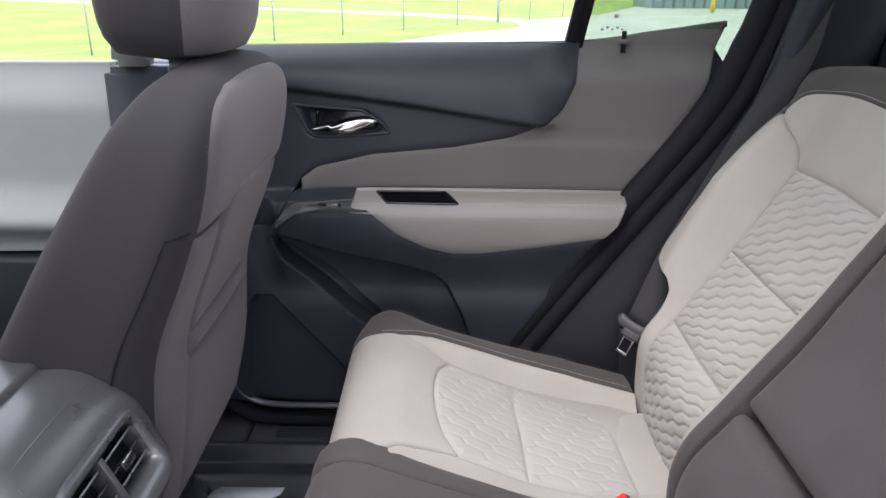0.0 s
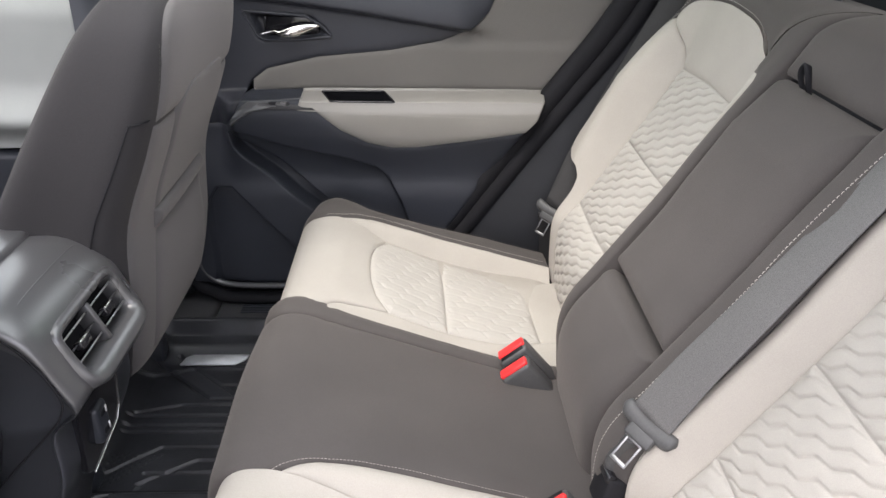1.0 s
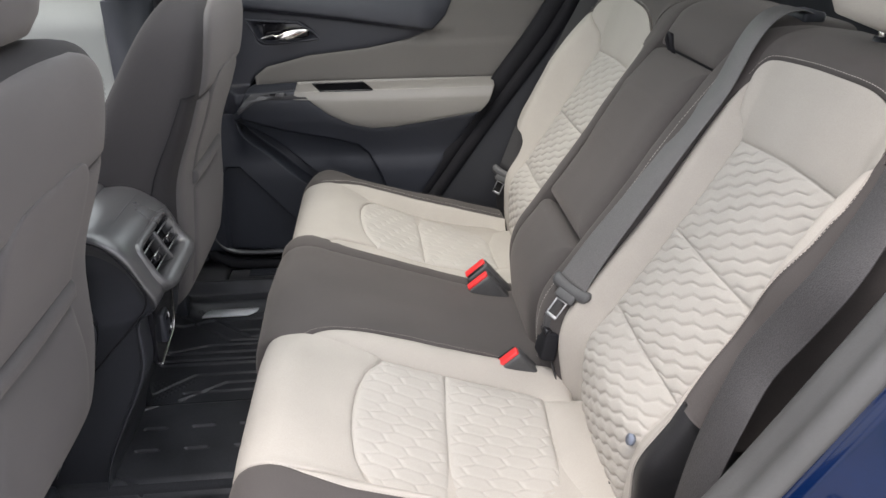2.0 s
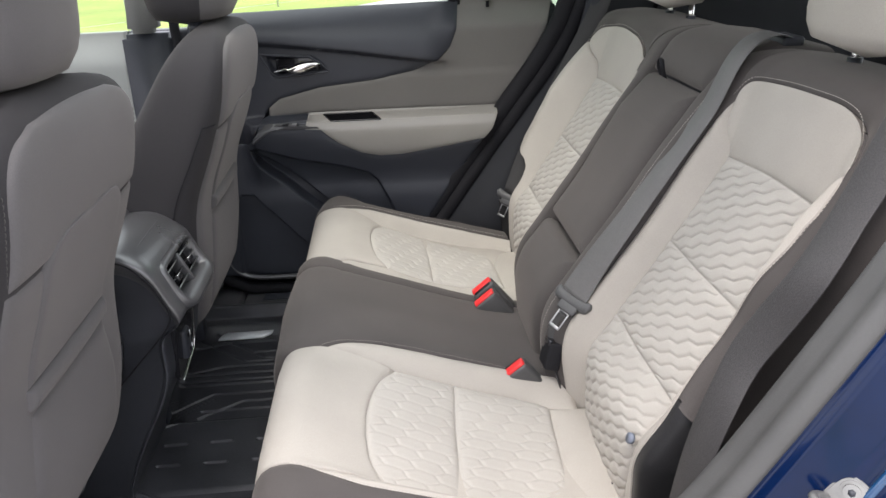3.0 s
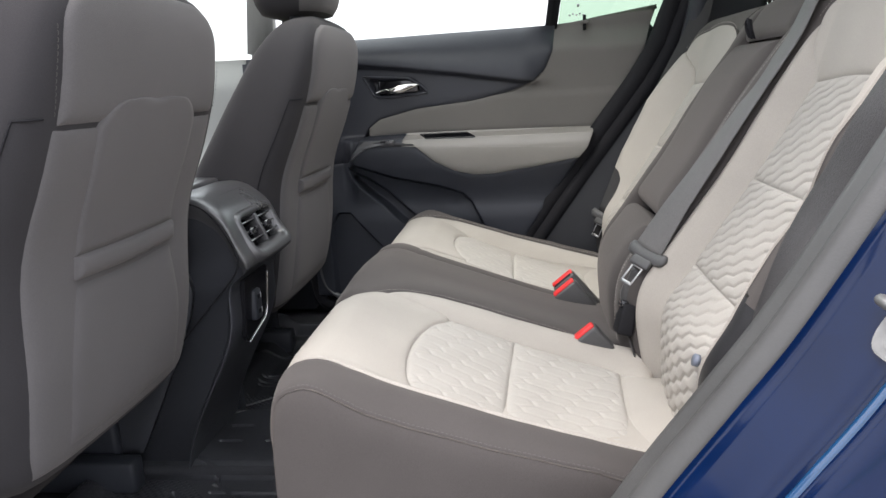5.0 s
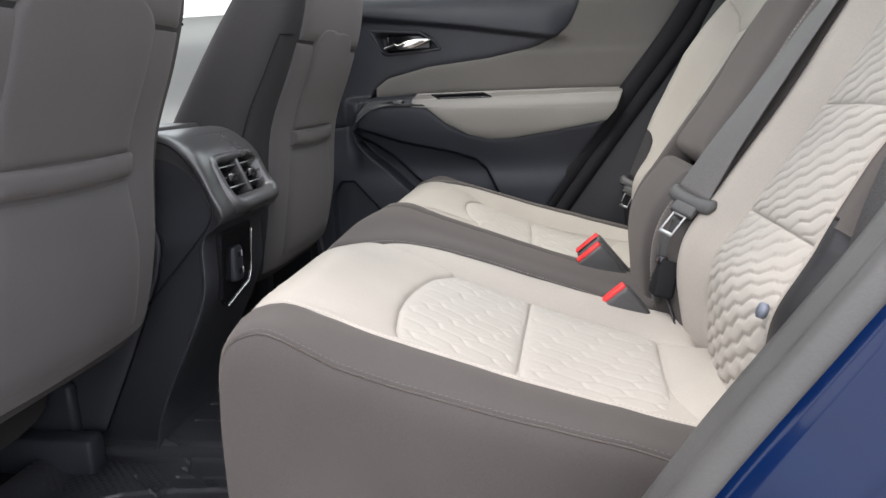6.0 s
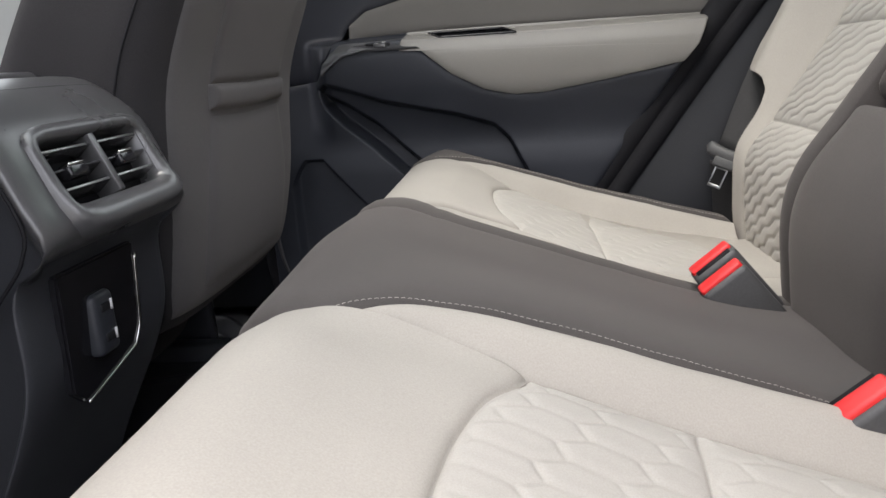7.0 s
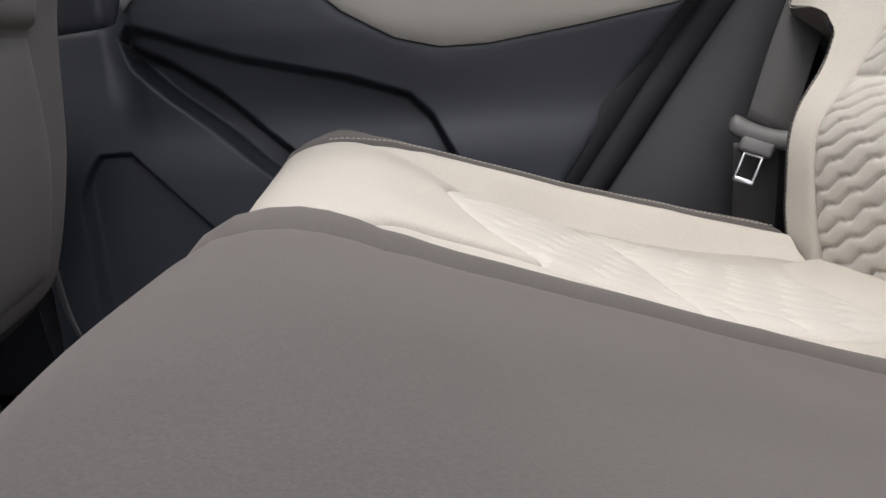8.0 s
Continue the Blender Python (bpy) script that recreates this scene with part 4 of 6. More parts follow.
        part("tab_edge", box_bm((-.004, -.011, .0035), (.0085, .011, .0062), .001), CHROME, con, at=m @ Matrix.Translation((-.004, sg * .039 - .006, 0)))
    bpy.data.objects.remove(vent)
    # charging port plate
    plate = bmesh.new()
    pts = [(-.088, .748), (.034, .748), (.034, .662), (.024, .645), (-.062, .624), (-.080, .640)]
    vs = [plate.verts.new((-.377 - (.745 - z) * .10, YC + y, z)) for y, z in pts]
    face = plate.faces.new(vs)
    ex = bmesh.ops.extrude_face_region(plate, geom=[face])
    bmesh.ops.translate(plate, vec=(.009, 0, 0), verts=[v for v in ex["geom"] if isinstance(v, bmesh.types.BMVert)])
    bmesh.ops.bevel(plate, geom=plate.edges[:], offset=.002, segments=2, affect="EDGES")
    pl = part("port_plate", plate, GLOSS_BLACK, con, "gloss black charging port plate", smooth=False)
    edge = straight_line([(-.3672 - (.745 - z) * .10, YC + y, z) for y, z in [(.034, .735)] + pts[2:5]], 40)
    tube("plate_trim", edge, .0016, CHROME, pl, "thin bright trim", seg=6)
    part("port_block", box_bm((-.3885, YC - .050, .660), (-.3645, YC - .018, .718), .006, 3), DARK_PLASTIC, pl, "raised double charging port")
    for z in (.704, .676):
        part("port", box_bm((-.3665, YC - .041, z - .004), (-.3634, YC - .028, z + .004), .001), BLACK_SEAL, pl)
        part("port_mark", box_bm((-.3665, YC - .0265, z - .005), (-.3636, YC - .0235, z + .005)), WHITE_PRINT, pl)
    return con


console()


# ---- far door ----
FLOOR_Z = 0.385
GROUND_Z = -0.08


def door_depth(x, z):
    """How far across the car the trim's face stands (y), before its parts are set off."""
    crease = np.interp(x, [-.46, -.31, -.185, -.045, .10, .20], [1.148, 1.134, 1.119, 1.100, 1.076, 1.062])
    front = 1 - bump_between(x, .13, .235)
    y = 1.410 + 0.045 * bump_between(z, 1.135, 1.205) * (1 - front)
    shelf = 1.392 + 0.066 * np.clip((z - crease) / (1.205 - crease), 0, 1) ** 2.0
    k = front * bump_between(z, crease - 0.010, crease)
    y = y * (1 - k) + shelf * k
    y = y - (0.050 * (1 - bump_between(z, 0.930, 0.942)) + 0.006 * (1 - bump_between(z, 0.905, 0.932)) - 0.012 * (1 - bump_between(z, 0.82, 0.905))) * bump_between(z, 0.74, 0.86) * bump_between(x, -.372, -.318)
    return y - 0.030 * (1 - bump_between(z, 0.70, 0.86))


def door_panel(name, g, mat, parent, puff=0.004, soft=0.006, sides="blrt", lab="", off=0.0, shape=None, thick=0.014):
    x, z = g[..., 0], g[..., 1]
    y = door_depth(x, z) + off - puff * (1 - np.exp(-edge_gap(g, sides) / soft)) + puff * 0.7
    if shape is not None:
        y = y + shape(x, z)
    return sheet(name, np.stack([x, y, z], -1), mat, parent, lab, np.stack([x, y + thick, z], -1))


SPLIT = [(-.345, .872), (-.318, .905), (-.303, .935), (-.285, .962), (-.253, .985), (-.149, 1.009), (0, 1.023), (.10, 1.042), (.164, 1.066), (.198, 1.10), (.216, 1.14), (.226, 1.208)]
LEDGE_TOP = [(-.285, .939), (-.16, .945), (0, .945), (.15, .944), (.318, .942)]
LEDGE_LOW = [(-.152, .912), (0, .906), (.15, .901), (.300, .893)]
TIP = [(-.152, .912), (-.105, .872), (-.05, .842), (0, .830), (.055, .831), (.16, .846), (.278, .866)]


def pocket_shape(x, z):
    """The map bin: a curved lip, a shallow field under it, a deep slot along the bin's wall, and the arched field for the speaker."""
    lip = np.interp(x, [-.345, -.327, -.300, -.221, -.098, -.037, -.012, .017, .045], [.858, .870, .862, .834, .805, .784, .760, .703, .62])
    wall = np.interp(x, [-.345, -.341, -.334, -.30, -.25, -.20, -.17, -.05, .06], [.860, .846, .825, .788, .744, .697, .672, .570, .48])
    slot = wall + np.interp(x, [-.345, -.33, -.30, -.25, -.15], [.010, .030, .048, .056, .050])
    front = bump_between(x, -.347, -.338)
    inside = bump_between(lip - z, 0.0, 0.010) * bump_between(z - wall, 0.0, 0.010) * front
    deep = bump_between(slot - z, 0.0, 0.016) * bump_between(z - wall, 0.0, 0.010) * front
    arch = .736 - 1.15 * np.maximum(x + .350, 0) - 6.0 * np.maximum(-.382 - x, 0) ** 1.35
    speaker = bump_between(arch - z, 0, .007) * bump_between(x, -.412, -.398)
    return 0.022 * inside + 0.034 * deep + 0.016 * speaker


def far_door():
    door = tagged(empty("door_1", (0, 1.45, 0.45)), "closed rear car door with dark upper trim, grey cloth and light armrest", "car door", kind="structure")
    # dark upper band, with a recess for the handle
    def handle_recess(x, z):
        a = bump_between(x + .285 - (1.10 - z) * .35, 0, .012) * bump_between(-.125 - x, 0, .03)
        top = np.interp(x, [-.29, -.16, -.12], [1.098, 1.090, 1.060])
        low = np.interp(x, [-.29, -.25, -.12], [1.050, 1.040, 1.050])
        return 0.026 * a * bump_between(z - low, 0, .010) * bump_between(top - z, 0, .012)
    g = coons([(-.46, .86)] + SPLIT, [(-.46, 1.198), (-.10, 1.203), (.10, 1.206), (.226, 1.208)], [(-.46, .86), (-.46, 1.198)], [(.2259, 1.207), (.226, 1.208)], 190, 80, straight_line)
    top = door_panel("upper_trim", g, DOOR_DARK, door, lab="dark vinyl upper trim", shape=handle_recess)
    # grey cloth middle
    up = SPLIT[3:] + [(.30, 1.217), (.40, 1.232), (.490, 1.245)]
    g = coons(LEDGE_TOP, up, [(-.285, .939), (-.285, .962)], [(.318, .942), (.39, 1.025), (.445, 1.12), (.490, 1.245)], 110, 50, straight_line)
    door_panel("cloth_panel", g, DOOR_GREY, door, lab="grey cloth door insert", shape=lambda x, z: 0.006 * bump_between(z, 1.025, 1.04) * bump_between(x, .05, .15))
    # armrest ledge with the pull cup
    ledge = coons([(-.19, .914)] + LEDGE_LOW, [(-.182, .9445), (-.16, .945), (0, .945), (.15, .944), (.318, .942)], [(-.19, .914), (-.182, .9445)], [(.300, .893), (.318, .942)], 160, 110, straight_line, crowd=0.0)

    face = lambda x, z: float(door_depth(np.array(x), np.array(z))) - .0065
    arm = door_panel("armrest", ledge, DOOR_LIGHT, door, lab="light vinyl armrest", puff=0.003, sides="lt", off=-0.004)
    bm = bmesh.new()
    bm.from_mesh(arm.data)
    cut = []
    for f in bm.faces:
        c = f.calc_center_median()
        k = (c.z - .9318) / .009
        if 0 < k < 1 and -.122 - .022 * k < c.x < .008 - .024 * k and c.y < face(c.x, c.z) + .009:
            cut.append(f)
    bmesh.ops.delete(bm, geom=cut, context="FACES")
    bm.to_mesh(arm.data)
    bm.free()
    # black lining of the cup
    a = [(-.122, .9318), (.008, .9312), (-.016, .9408), (-.144, .9408)]
    bm = bmesh.new()
    v0, v1 = [bm.verts.new((x, face(x, z), z)) for x, z in a], [bm.verts.new((x * .97, face(x, z) + .010, z - .026)) for x, z in a]
    for i in range(4):
        bm.faces.new((v0[i], v0[(i + 1) % 4], v1[(i + 1) % 4], v1[i]))
    bm.faces.new(v1)
    part("pull_cup", bm, BLACK_SEAL, door, "black pull cup in the armrest", smooth=False)
    tube("cup_rim", straight_line([(x, face(x, z), z) for x, z in a + a[:1]], 60), .0020, GLOSS_BLACK, door, seg=6)
    # light lower bulge
    g = coons(TIP, LEDGE_LOW[:1] + LEDGE_LOW[1:], [(-.152, .912), (-.1515, .9123)], [(.278, .866), (.300, .893)], 90, 24, straight_line)
    door_panel("lower_bulge", g, DOOR_LIGHT, door, lab="light vinyl underside of the armrest", sides="b", puff=0.003, off=-0.004)
    # dark lower trim with the map bin
    up = [(-.46, .86), (-.345, .872), (-.318, .905), (-.303, .936), (-.285, .942), (-.175, .943)] + TIP
    g = coons([(-.46, .50), (-.30, .485), (-.05, .485), (.03, .50)], up, [(-.46, .50), (-.46, .86)], [(.03, .50), (.15, .68), (.278, .866)], 340, 240, straight_line, crowd=0.0)
    door_panel("lower_trim", g, DOOR_LOWER, door, lab="dark plastic lower trim with a map bin", shape=pocket_shape)
    # window switch
    bm = bmesh.new()
    pts = [(-.333, .882), (-.322, .900), (-.308, .917), (-.290, .931), (-.180, .935), (-.152, .916), (-.255, .917), (-.285, .910), (-.306, .897), (-.326, .880)]
    vs = [bm.verts.new((x, float(door_depth(np.array(x), np.array(z))) - .004, z)) for x, z in pts]
    fc = bm.faces.new(vs)
    ex = bmesh.ops.extrude_face_region(bm, geom=[fc])
    bmesh.ops.translate(bm, vec=(0, -.004, 0), verts=[v for v in ex["geom"] if isinstance(v, bmesh.types.BMVert)])
    bmesh.ops.bevel(bm, geom=bm.edges[:], offset=.0015, segments=2, affect="EDGES")
    sw = part("switch_plate", bm, SWITCH_GREY, door, "satin grey switch plate")
    part("switch_recess", box_bm((-.247, 1.356, .9195), (-.205, 1.372, .9295), .002), BLACK_SEAL, sw)
    part("switch", box_bm((-.232, 1.350, .9205), (-.210, 1.366, .9300), .003, 3), CONSOLE_PLASTIC, sw, "window switch")
    part("switch_edge", box_bm((-.222, 1.349, .9290), (-.210, 1.360, .9308), .0006), TONGUE_STEEL, sw, "bright switch edge")
    # inner handle
    bez = straight_line([(x, 1.4075, z) for x, z in ((-.292, 1.100), (-.266, 1.052), (-.252, 1.043), (-.20, 1.043), (-.117, 1.050), (-.135, 1.070), (-.167, 1.090), (-.292, 1.100))], 90)
    tube("handle_bezel", bez, .003, DOOR_DARK, door, seg=8)
    ring = []
    for w in np.linspace(0, 1, 16):
        x = -.258 + .118 * w
        zc = 1.056 + .022 * math.sin(w * 1.9) - .004 * w
        h = .0030 + .0085 * math.sin(math.pi * max(w - .25, 0) / .75) ** 1.0 if w > .25 else .0035
        ring.append([(x, 1.402 - .014 * math.sin(math.pi * min(w * 1.1, 1)) + .006 * math.cos(a), zc - (.010 if w > .3 else .002) * math.sin(math.pi * w) + h * math.sin(a)) for a in np.linspace(0, 2 * math.pi, 14, endpoint=False)])
    loft("door_handle", ring, CHROME, door, "chrome inner door handle")
    part("handle_cup", box_bm((-.255, 1.420, 1.048), (-.14, 1.440, 1.092), .008, 3), GLOSS_BLACK, door)
    # lock pin
    pin = part("lock_pin", rod_bm((.302, 1.446, 1.190), (.302, 1.446, 1.228), .0045, 12), BLACK_SEAL, door, "black lock pin")
    part("pin_collar", rod_bm((.302, 1.446, 1.206), (.302, 1.446, 1.2145), .011, 20), DOOR_GREY, pin)
    # sill cap behind the trim, outer skin and window frame
    part("door_shell", box_bm((-.64, 1.475, .25), (.02, 1.53, 1.165), .01), DARK_PLASTIC, door)
    bm = bmesh.new()
    poly = [(.02, .25), (.02, 1.165), (.47, 1.205), (.60, 1.04), (.60, .25)]
    vs = [bm.verts.new((x, 1.475, z)) for x, z in poly]
    fc = bm.faces.new(vs)
    ex = bmesh.ops.extrude_face_region(bm, geom=[fc])
    bmesh.ops.translate(bm, vec=(0, .055, 0), verts=[v for v in ex["geom"] if isinstance(v, bmesh.types.BMVert)])
    part("door_shell", bm, DARK_PLASTIC, door)
    tube("belt_seal", smooth_line([(-.47, 1.466, 1.192), (-.1, 1.467, 1.198), (.222, 1.468, 1.204), (.35, 1.470, 1.220), (.49, 1.472, 1.240)], 40), .006, BLACK_SEAL, door, seg=8)
    # window frame and glass
    lean = lambda z: 1.475 - (z - 1.18) * .28
    win = part("window_frame", rod_bm((.205, lean(1.16) - .004, 1.16), (.262, lean(1.57), 1.57), .012, 8), BLACK_SEAL, door, "black upright bar between the panes")
    bm = bmesh.new()
    a = [(.196, 1.17), (.226, 1.17), (.288, 1.57), (.258, 1.57)]
    vs = [bm.verts.new((x, lean(z) - .012, z)) for x, z in a]
    fc = bm.faces.new(vs)
    ex = bmesh.ops.extrude_face_region(bm, geom=[fc])
    bmesh.ops.translate(bm, vec=(0, .03, 0), verts=[v for v in ex["geom"] if isinstance(v, bmesh.types.BMVert)])
    part("window_bar", bm, BLACK_SEAL, win)
    for nm, x0, x1, x2, x3, mat in (("pane", -.50, .20, .262, -.44, WINDOW_GLASS), ("pane", .226, .60, .66, .288, TINTED_GLASS)):
        vs = [(x0, lean(1.16), 1.16), (x1, lean(1.16), 1.16), (x2, lean(1.57), 1.57), (x3, lean(1.57), 1.57)]
        vs += [(a, b + .004, c) for a, b, c in vs]
        pane = mesh_ob(nm, vs, [(0, 1, 2, 3), (7, 6, 5, 4), (0, 4, 5, 1), (1, 5, 6, 2), (2, 6, 7, 3), (3, 7, 4, 0)], mat, win, smooth=False)
        pane.visible_shadow = False
        if mat == TINTED_GLASS:
            for k in range(5):
                part("etched_mark", box_bm((.262 + .009 * k, lean(1.225) - .003, 1.228 + .003 * (k % 2)), (.267 + .009 * k, lean(1.225) - .0015, 1.232 + .003 * (k % 2))), POST, pane)
            part("etched_mark", box_bm((.283, lean(1.25) - .003, 1.250), (.290, lean(1.25) - .0015, 1.257)), POST, pane)
    part("window_header", box_bm((-.62, 1.352, 1.565), (.70, 1.43, 1.62), .01), BLACK_SEAL, win)
    return door


far_door()


# ---- body round the far door: pillars, seals, quarter trim ----
def solid(name, poly, y0, y1, mat, parent=None, lab="", bevel=0.006):
    """A plate of the outline poly (x, z) between two depths."""
    bm = bmesh.new()
    vs = [bm.verts.new((x, y0, z)) for x, z in poly]
    fc = bm.faces.new(vs)
    ex = bmesh.ops.extrude_face_region(bm, geom=[fc])
    bmesh.ops.translate(bm, vec=(0, y1 - y0, 0), verts=[v for v in ex["geom"] if isinstance(v, bmesh.types.BMVert)])
    if bevel:
        bmesh.ops.bevel(bm, geom=bm.edges[:], offset=bevel, segments=2, affect="EDGES")
    return part(name, bm, mat, parent, lab)


quarter = tagged(empty("trim_quarter_far", (.5, 1.45, .5)), "dark plastic quarter trim behind the closed door", "car trim", kind="structure")
# seal along the door's rear edge
edge_line = smooth_line([(.02, .47), (.075, .57), (.145, .668), (.22, .775), (.297, .88), (.36, .965), (.43, 1.06), (.478, 1.14), (.505, 1.21), (.52, 1.25), (.56, 1.40)], 60)
tube("door_seal", [(a, 1.40, b) for a, b in edge_line], .018, BLACK_SEAL, quarter, "black rubber door seal", squash=1.4)
tube("door_seal", [(a + .030, 1.392, b - .016) for a, b in edge_line], .014, BLACK_SEAL, quarter, squash=1.4)
# trim surface between the seal and the seat back
low = [(.06, .46), (.115, .545), (.185, .64), (.26, .745), (.335, .852), (.40, .937), (.468, 1.03), (.515, 1.115), (.545, 1.21), (.57, 1.40)]
g = coons(low, [(.50, .46), (.50, .545), (.52, .64), (.55, .745), (.60, .852), (.64, .937), (.66, 1.03), (.70, 1.115), (.78, 1.21), (.84, 1.40)], [(.06, .46), (.50, .46)], [(.57, 1.40), (.84, 1.40)], 70, 30)
x, z = g[..., 0], g[..., 1]
u = np.linspace(0, 1, 30)[None, :]
yq = 1.385 - .030 * (1 - bump_between(z, .62, .95)) * bump_between(u, 0.0, .55) - .012 * bump_between(u, .05, .4) + .05 * bump_between(u, .5, 1.0) * bump_between(z, .9, 1.1)
sheet("quarter_panel", np.stack([x, yq, z], -1), QUARTER_TRIM, quarter, "", np.stack([x, yq + .03, z], -1))
tube("pillar_joint", [(.525 + .02 * w, 1.372 - .012 * w, 1.105 + .01 * w) for w in np.linspace(0, 4, 12)], .0018, BLACK_SEAL, quarter, seg=6)
g = coons([(.525, 1.115), (.545, 1.21), (.575, 1.40), (.61, 1.60)], [(.575, 1.10), (.60, 1.21), (.65, 1.40), (.70, 1.60)], [(.525, 1.115), (.575, 1.10)], [(.61, 1.60), (.70, 1.60)], 30, 12)
x, z = g[..., 0], g[..., 1]
yq = 1.352 - .10 * bump_between(z, 1.1, 1.6) + .03 * np.abs(np.linspace(-1, 1, 12))[None, :] ** 2
sheet("pillar_cover", np.stack([x, yq, z], -1), DOOR_DARK, quarter, "dark grey pillar cover", np.stack([x, yq + .02, z], -1))
solid("pillar_core", [(.56, 1.17), (.95, 1.17), (1.0, 1.62), (.64, 1.62)], 1.40, 1.45, BLACK_SEAL, quarter)
part("belt_stop", rod_bm((.395, 1.335, .795), (.395, 1.315, .795), .020, 24), DARK_PLASTIC, quarter, "round black trim plug")

pillar = tagged(empty("pillar_centre_far", (-.57, 1.45, .5)), "centre pillar with grey upper and dark lower trim", "car trim", kind="structure")
solid("upper_trim", [(-.605, 1.165), (-.535, 1.165), (-.515, 1.58), (-.565, 1.58)], 1.39, 1.46, PILLAR_TRIM, pillar, "grey cloth-wrapped pillar trim", .012)
solid("lower_trim", [(-.64, .45), (-.47, .45), (-.50, 1.163), (-.625, 1.163)], 1.40, 1.48, DARK_PLASTIC, pillar, "dark plastic lower pillar trim", .012)
tube("door_seal", [(-.47, 1.405, .50), (-.468, 1.405, .80), (-.480, 1.405, 1.0), (-.492, 1.41, 1.17), (-.47, 1.38, 1.56)], .012, BLACK_SEAL, pillar, "black rubber door seal")


def front_door(y_in, name, label, sgn):
    d = tagged(empty(name, (-1.1, y_in, .5)), label, "car door", kind="structure")
    wy = lambda w: y_in + sgn * w
    g = coons([(-1.62, .80), (-1.2, .80), (-.63, .815)], [(-1.62, 1.16), (-1.2, 1.163), (-.63, 1.166)], [(-1.62, .80), (-1.62, 1.16)], [(-.63, .815), (-.63, 1.166)], 50, 40)
    x, z = g[..., 0], g[..., 1]
    off = .035 * bump_between(z, 1.08, 1.166) - .05 * np.exp(-((z - .88) / .035) ** 2) * (x < 0)
    y = y_in + sgn * off
    sheet("upper_trim", np.stack([x, y, z], -1), DOOR_PALE, d, "pale grey door trim with armrest", np.stack([x, y + sgn * .03, z], -1))
    lo, hi = sorted((wy(-.01), wy(.05)))
    part("lower_trim", box_bm((-1.62, lo, .45), (-.63, hi, .80), .015, 3), DARK_PLASTIC, d)
    lo, hi = sorted((wy(.05), wy(.10)))
    part("door_shell", box_bm((-1.7, lo, .40), (-.62, hi, 1.15), .01), BLUE_PAINT, d)
    return d


DOOR_PALE = material("door_pale_vinyl", (0.42, 0.43, 0.40), 0.6, grain=0.04, grain_size=700, stain=0.05, bump=0.1)
front_door(1.42, "door_2", "closed front car door with pale grey trim", 1)
front_door(0.00, "door_3", "closed front car door with pale grey trim on the camera's side", -1)


def open_door():
    """The rear door on the camera's side, swung out on the centre pillar's hinges."""
    d = tagged(empty("door_4", (-.58, -.06, .45)), "open rear car door swung out on the centre pillar", "car door", kind="structure")
    at = Matrix.Translation((-.60, -.08, 0)) @ Matrix.Rotation(radians(-98), 4, "Z")
    part("inner_trim", box_bm((.03, .02, .36), (.98, .07, .84), .02, 3), DARK_PLASTIC, d, "dark plastic lower trim", at=at)
    part("armrest", box_bm((.10, .05, .845), (.98, .12, .945), .025, 3), DOOR_LIGHT, d, "light vinyl armrest", at=at)
    part("cloth_panel", box_bm((.05, .02, .95), (.98, .06, 1.04), .012, 3), DOOR_GREY, d, at=at)
    part("upper_trim", box_bm((.03, .015, 1.045), (1.0, .055, 1.19), .015, 3), DOOR_DARK, d, at=at)
    part("door_shell", box_bm((.0, -.06, .28), (1.02, .013, 1.17), .02, 3), BLUE_PAINT, d, "glossy blue outer skin", at=at)
    for lo, hi in (((.02, -.035, 1.19), (.06, .0, 1.60)), ((.96, -.035, 1.19), (1.0, .0, 1.52)), ((.02, -.035, 1.56), (1.0, .0, 1.60))):
        part("window_frame", box_bm(lo, hi, .008), BLACK_SEAL, d, at=at)
    return d


open_door()
win = tagged(empty("window_1", (-1.1, 1.47, 1.17)), "clear front side window", "car window", kind="structure")
vs = [(-1.62, 1.475, 1.15), (-.58, 1.475, 1.15), (-.52, 1.36, 1.57), (-1.30, 1.36, 1.57)]
vs += [(a, b + .004, c) for a, b, c in vs]
pane = mesh_ob("pane", vs, [(0, 1, 2, 3), (7, 6, 5, 4), (0, 4, 5, 1), (1, 5, 6, 2), (2, 6, 7, 3), (3, 7, 4, 0)], WINDOW_GLASS, win, smooth=False)
pane.visible_shadow = False

# ---- floor, sills, mat ----
floor = part("floor", box_bm((-1.9, -.02, .30), (.40, 1.52, FLOOR_Z - .012), 0), CARPET)
tagged(floor, "black carpeted car floor", "floor", kind="structure")
cargo = part("cargo_floor", box_bm((.40, .0, .50), (1.50, 1.45, .62), 0), CARPET)
tagged(cargo, "dark carpeted load floor behind the bench", "floor", kind="structure")
tunnel = part("floor_tunnel", box_bm((-1.0, YC - .13, FLOOR_Z - .02), (.2, YC + .13, FLOOR_Z + .018), .015, 3), CARPET)
tagged(tunnel, "low carpeted tunnel along the middle of the floor", "floor", kind="structure")
SILL_PLASTIC = material("sill_plastic", (0.05, 0.05, 0.051), 0.42, grain=0.12, grain_size=900, stain=0.12, stain_size=8, bump=0.25, bump_size=1200)
sill = tagged(empty("sill_far", (-.2, 1.42, .4)), "dark plastic sill plate under the closed door", "car trim", kind="structure")
part("sill_plate", box_bm((-.415, 1.322, FLOOR_Z + .002), (.12, 1.46, FLOOR_Z + .045), .008, 3), SILL_PLASTIC, sill)
part("pillar_foot", box_bm((-.66, 1.318, FLOOR_Z + .002), (-.418, 1.46, FLOOR_Z + .047), .010, 3), SILL_PLASTIC, sill)
for k in range(6):
    part("rib", box_bm((-.36, 1.352 + .008 * k, FLOOR_Z + .044), (.05, 1.356 + .008 * k, FLOOR_Z + .0475)), DARK_PLASTIC, sill)
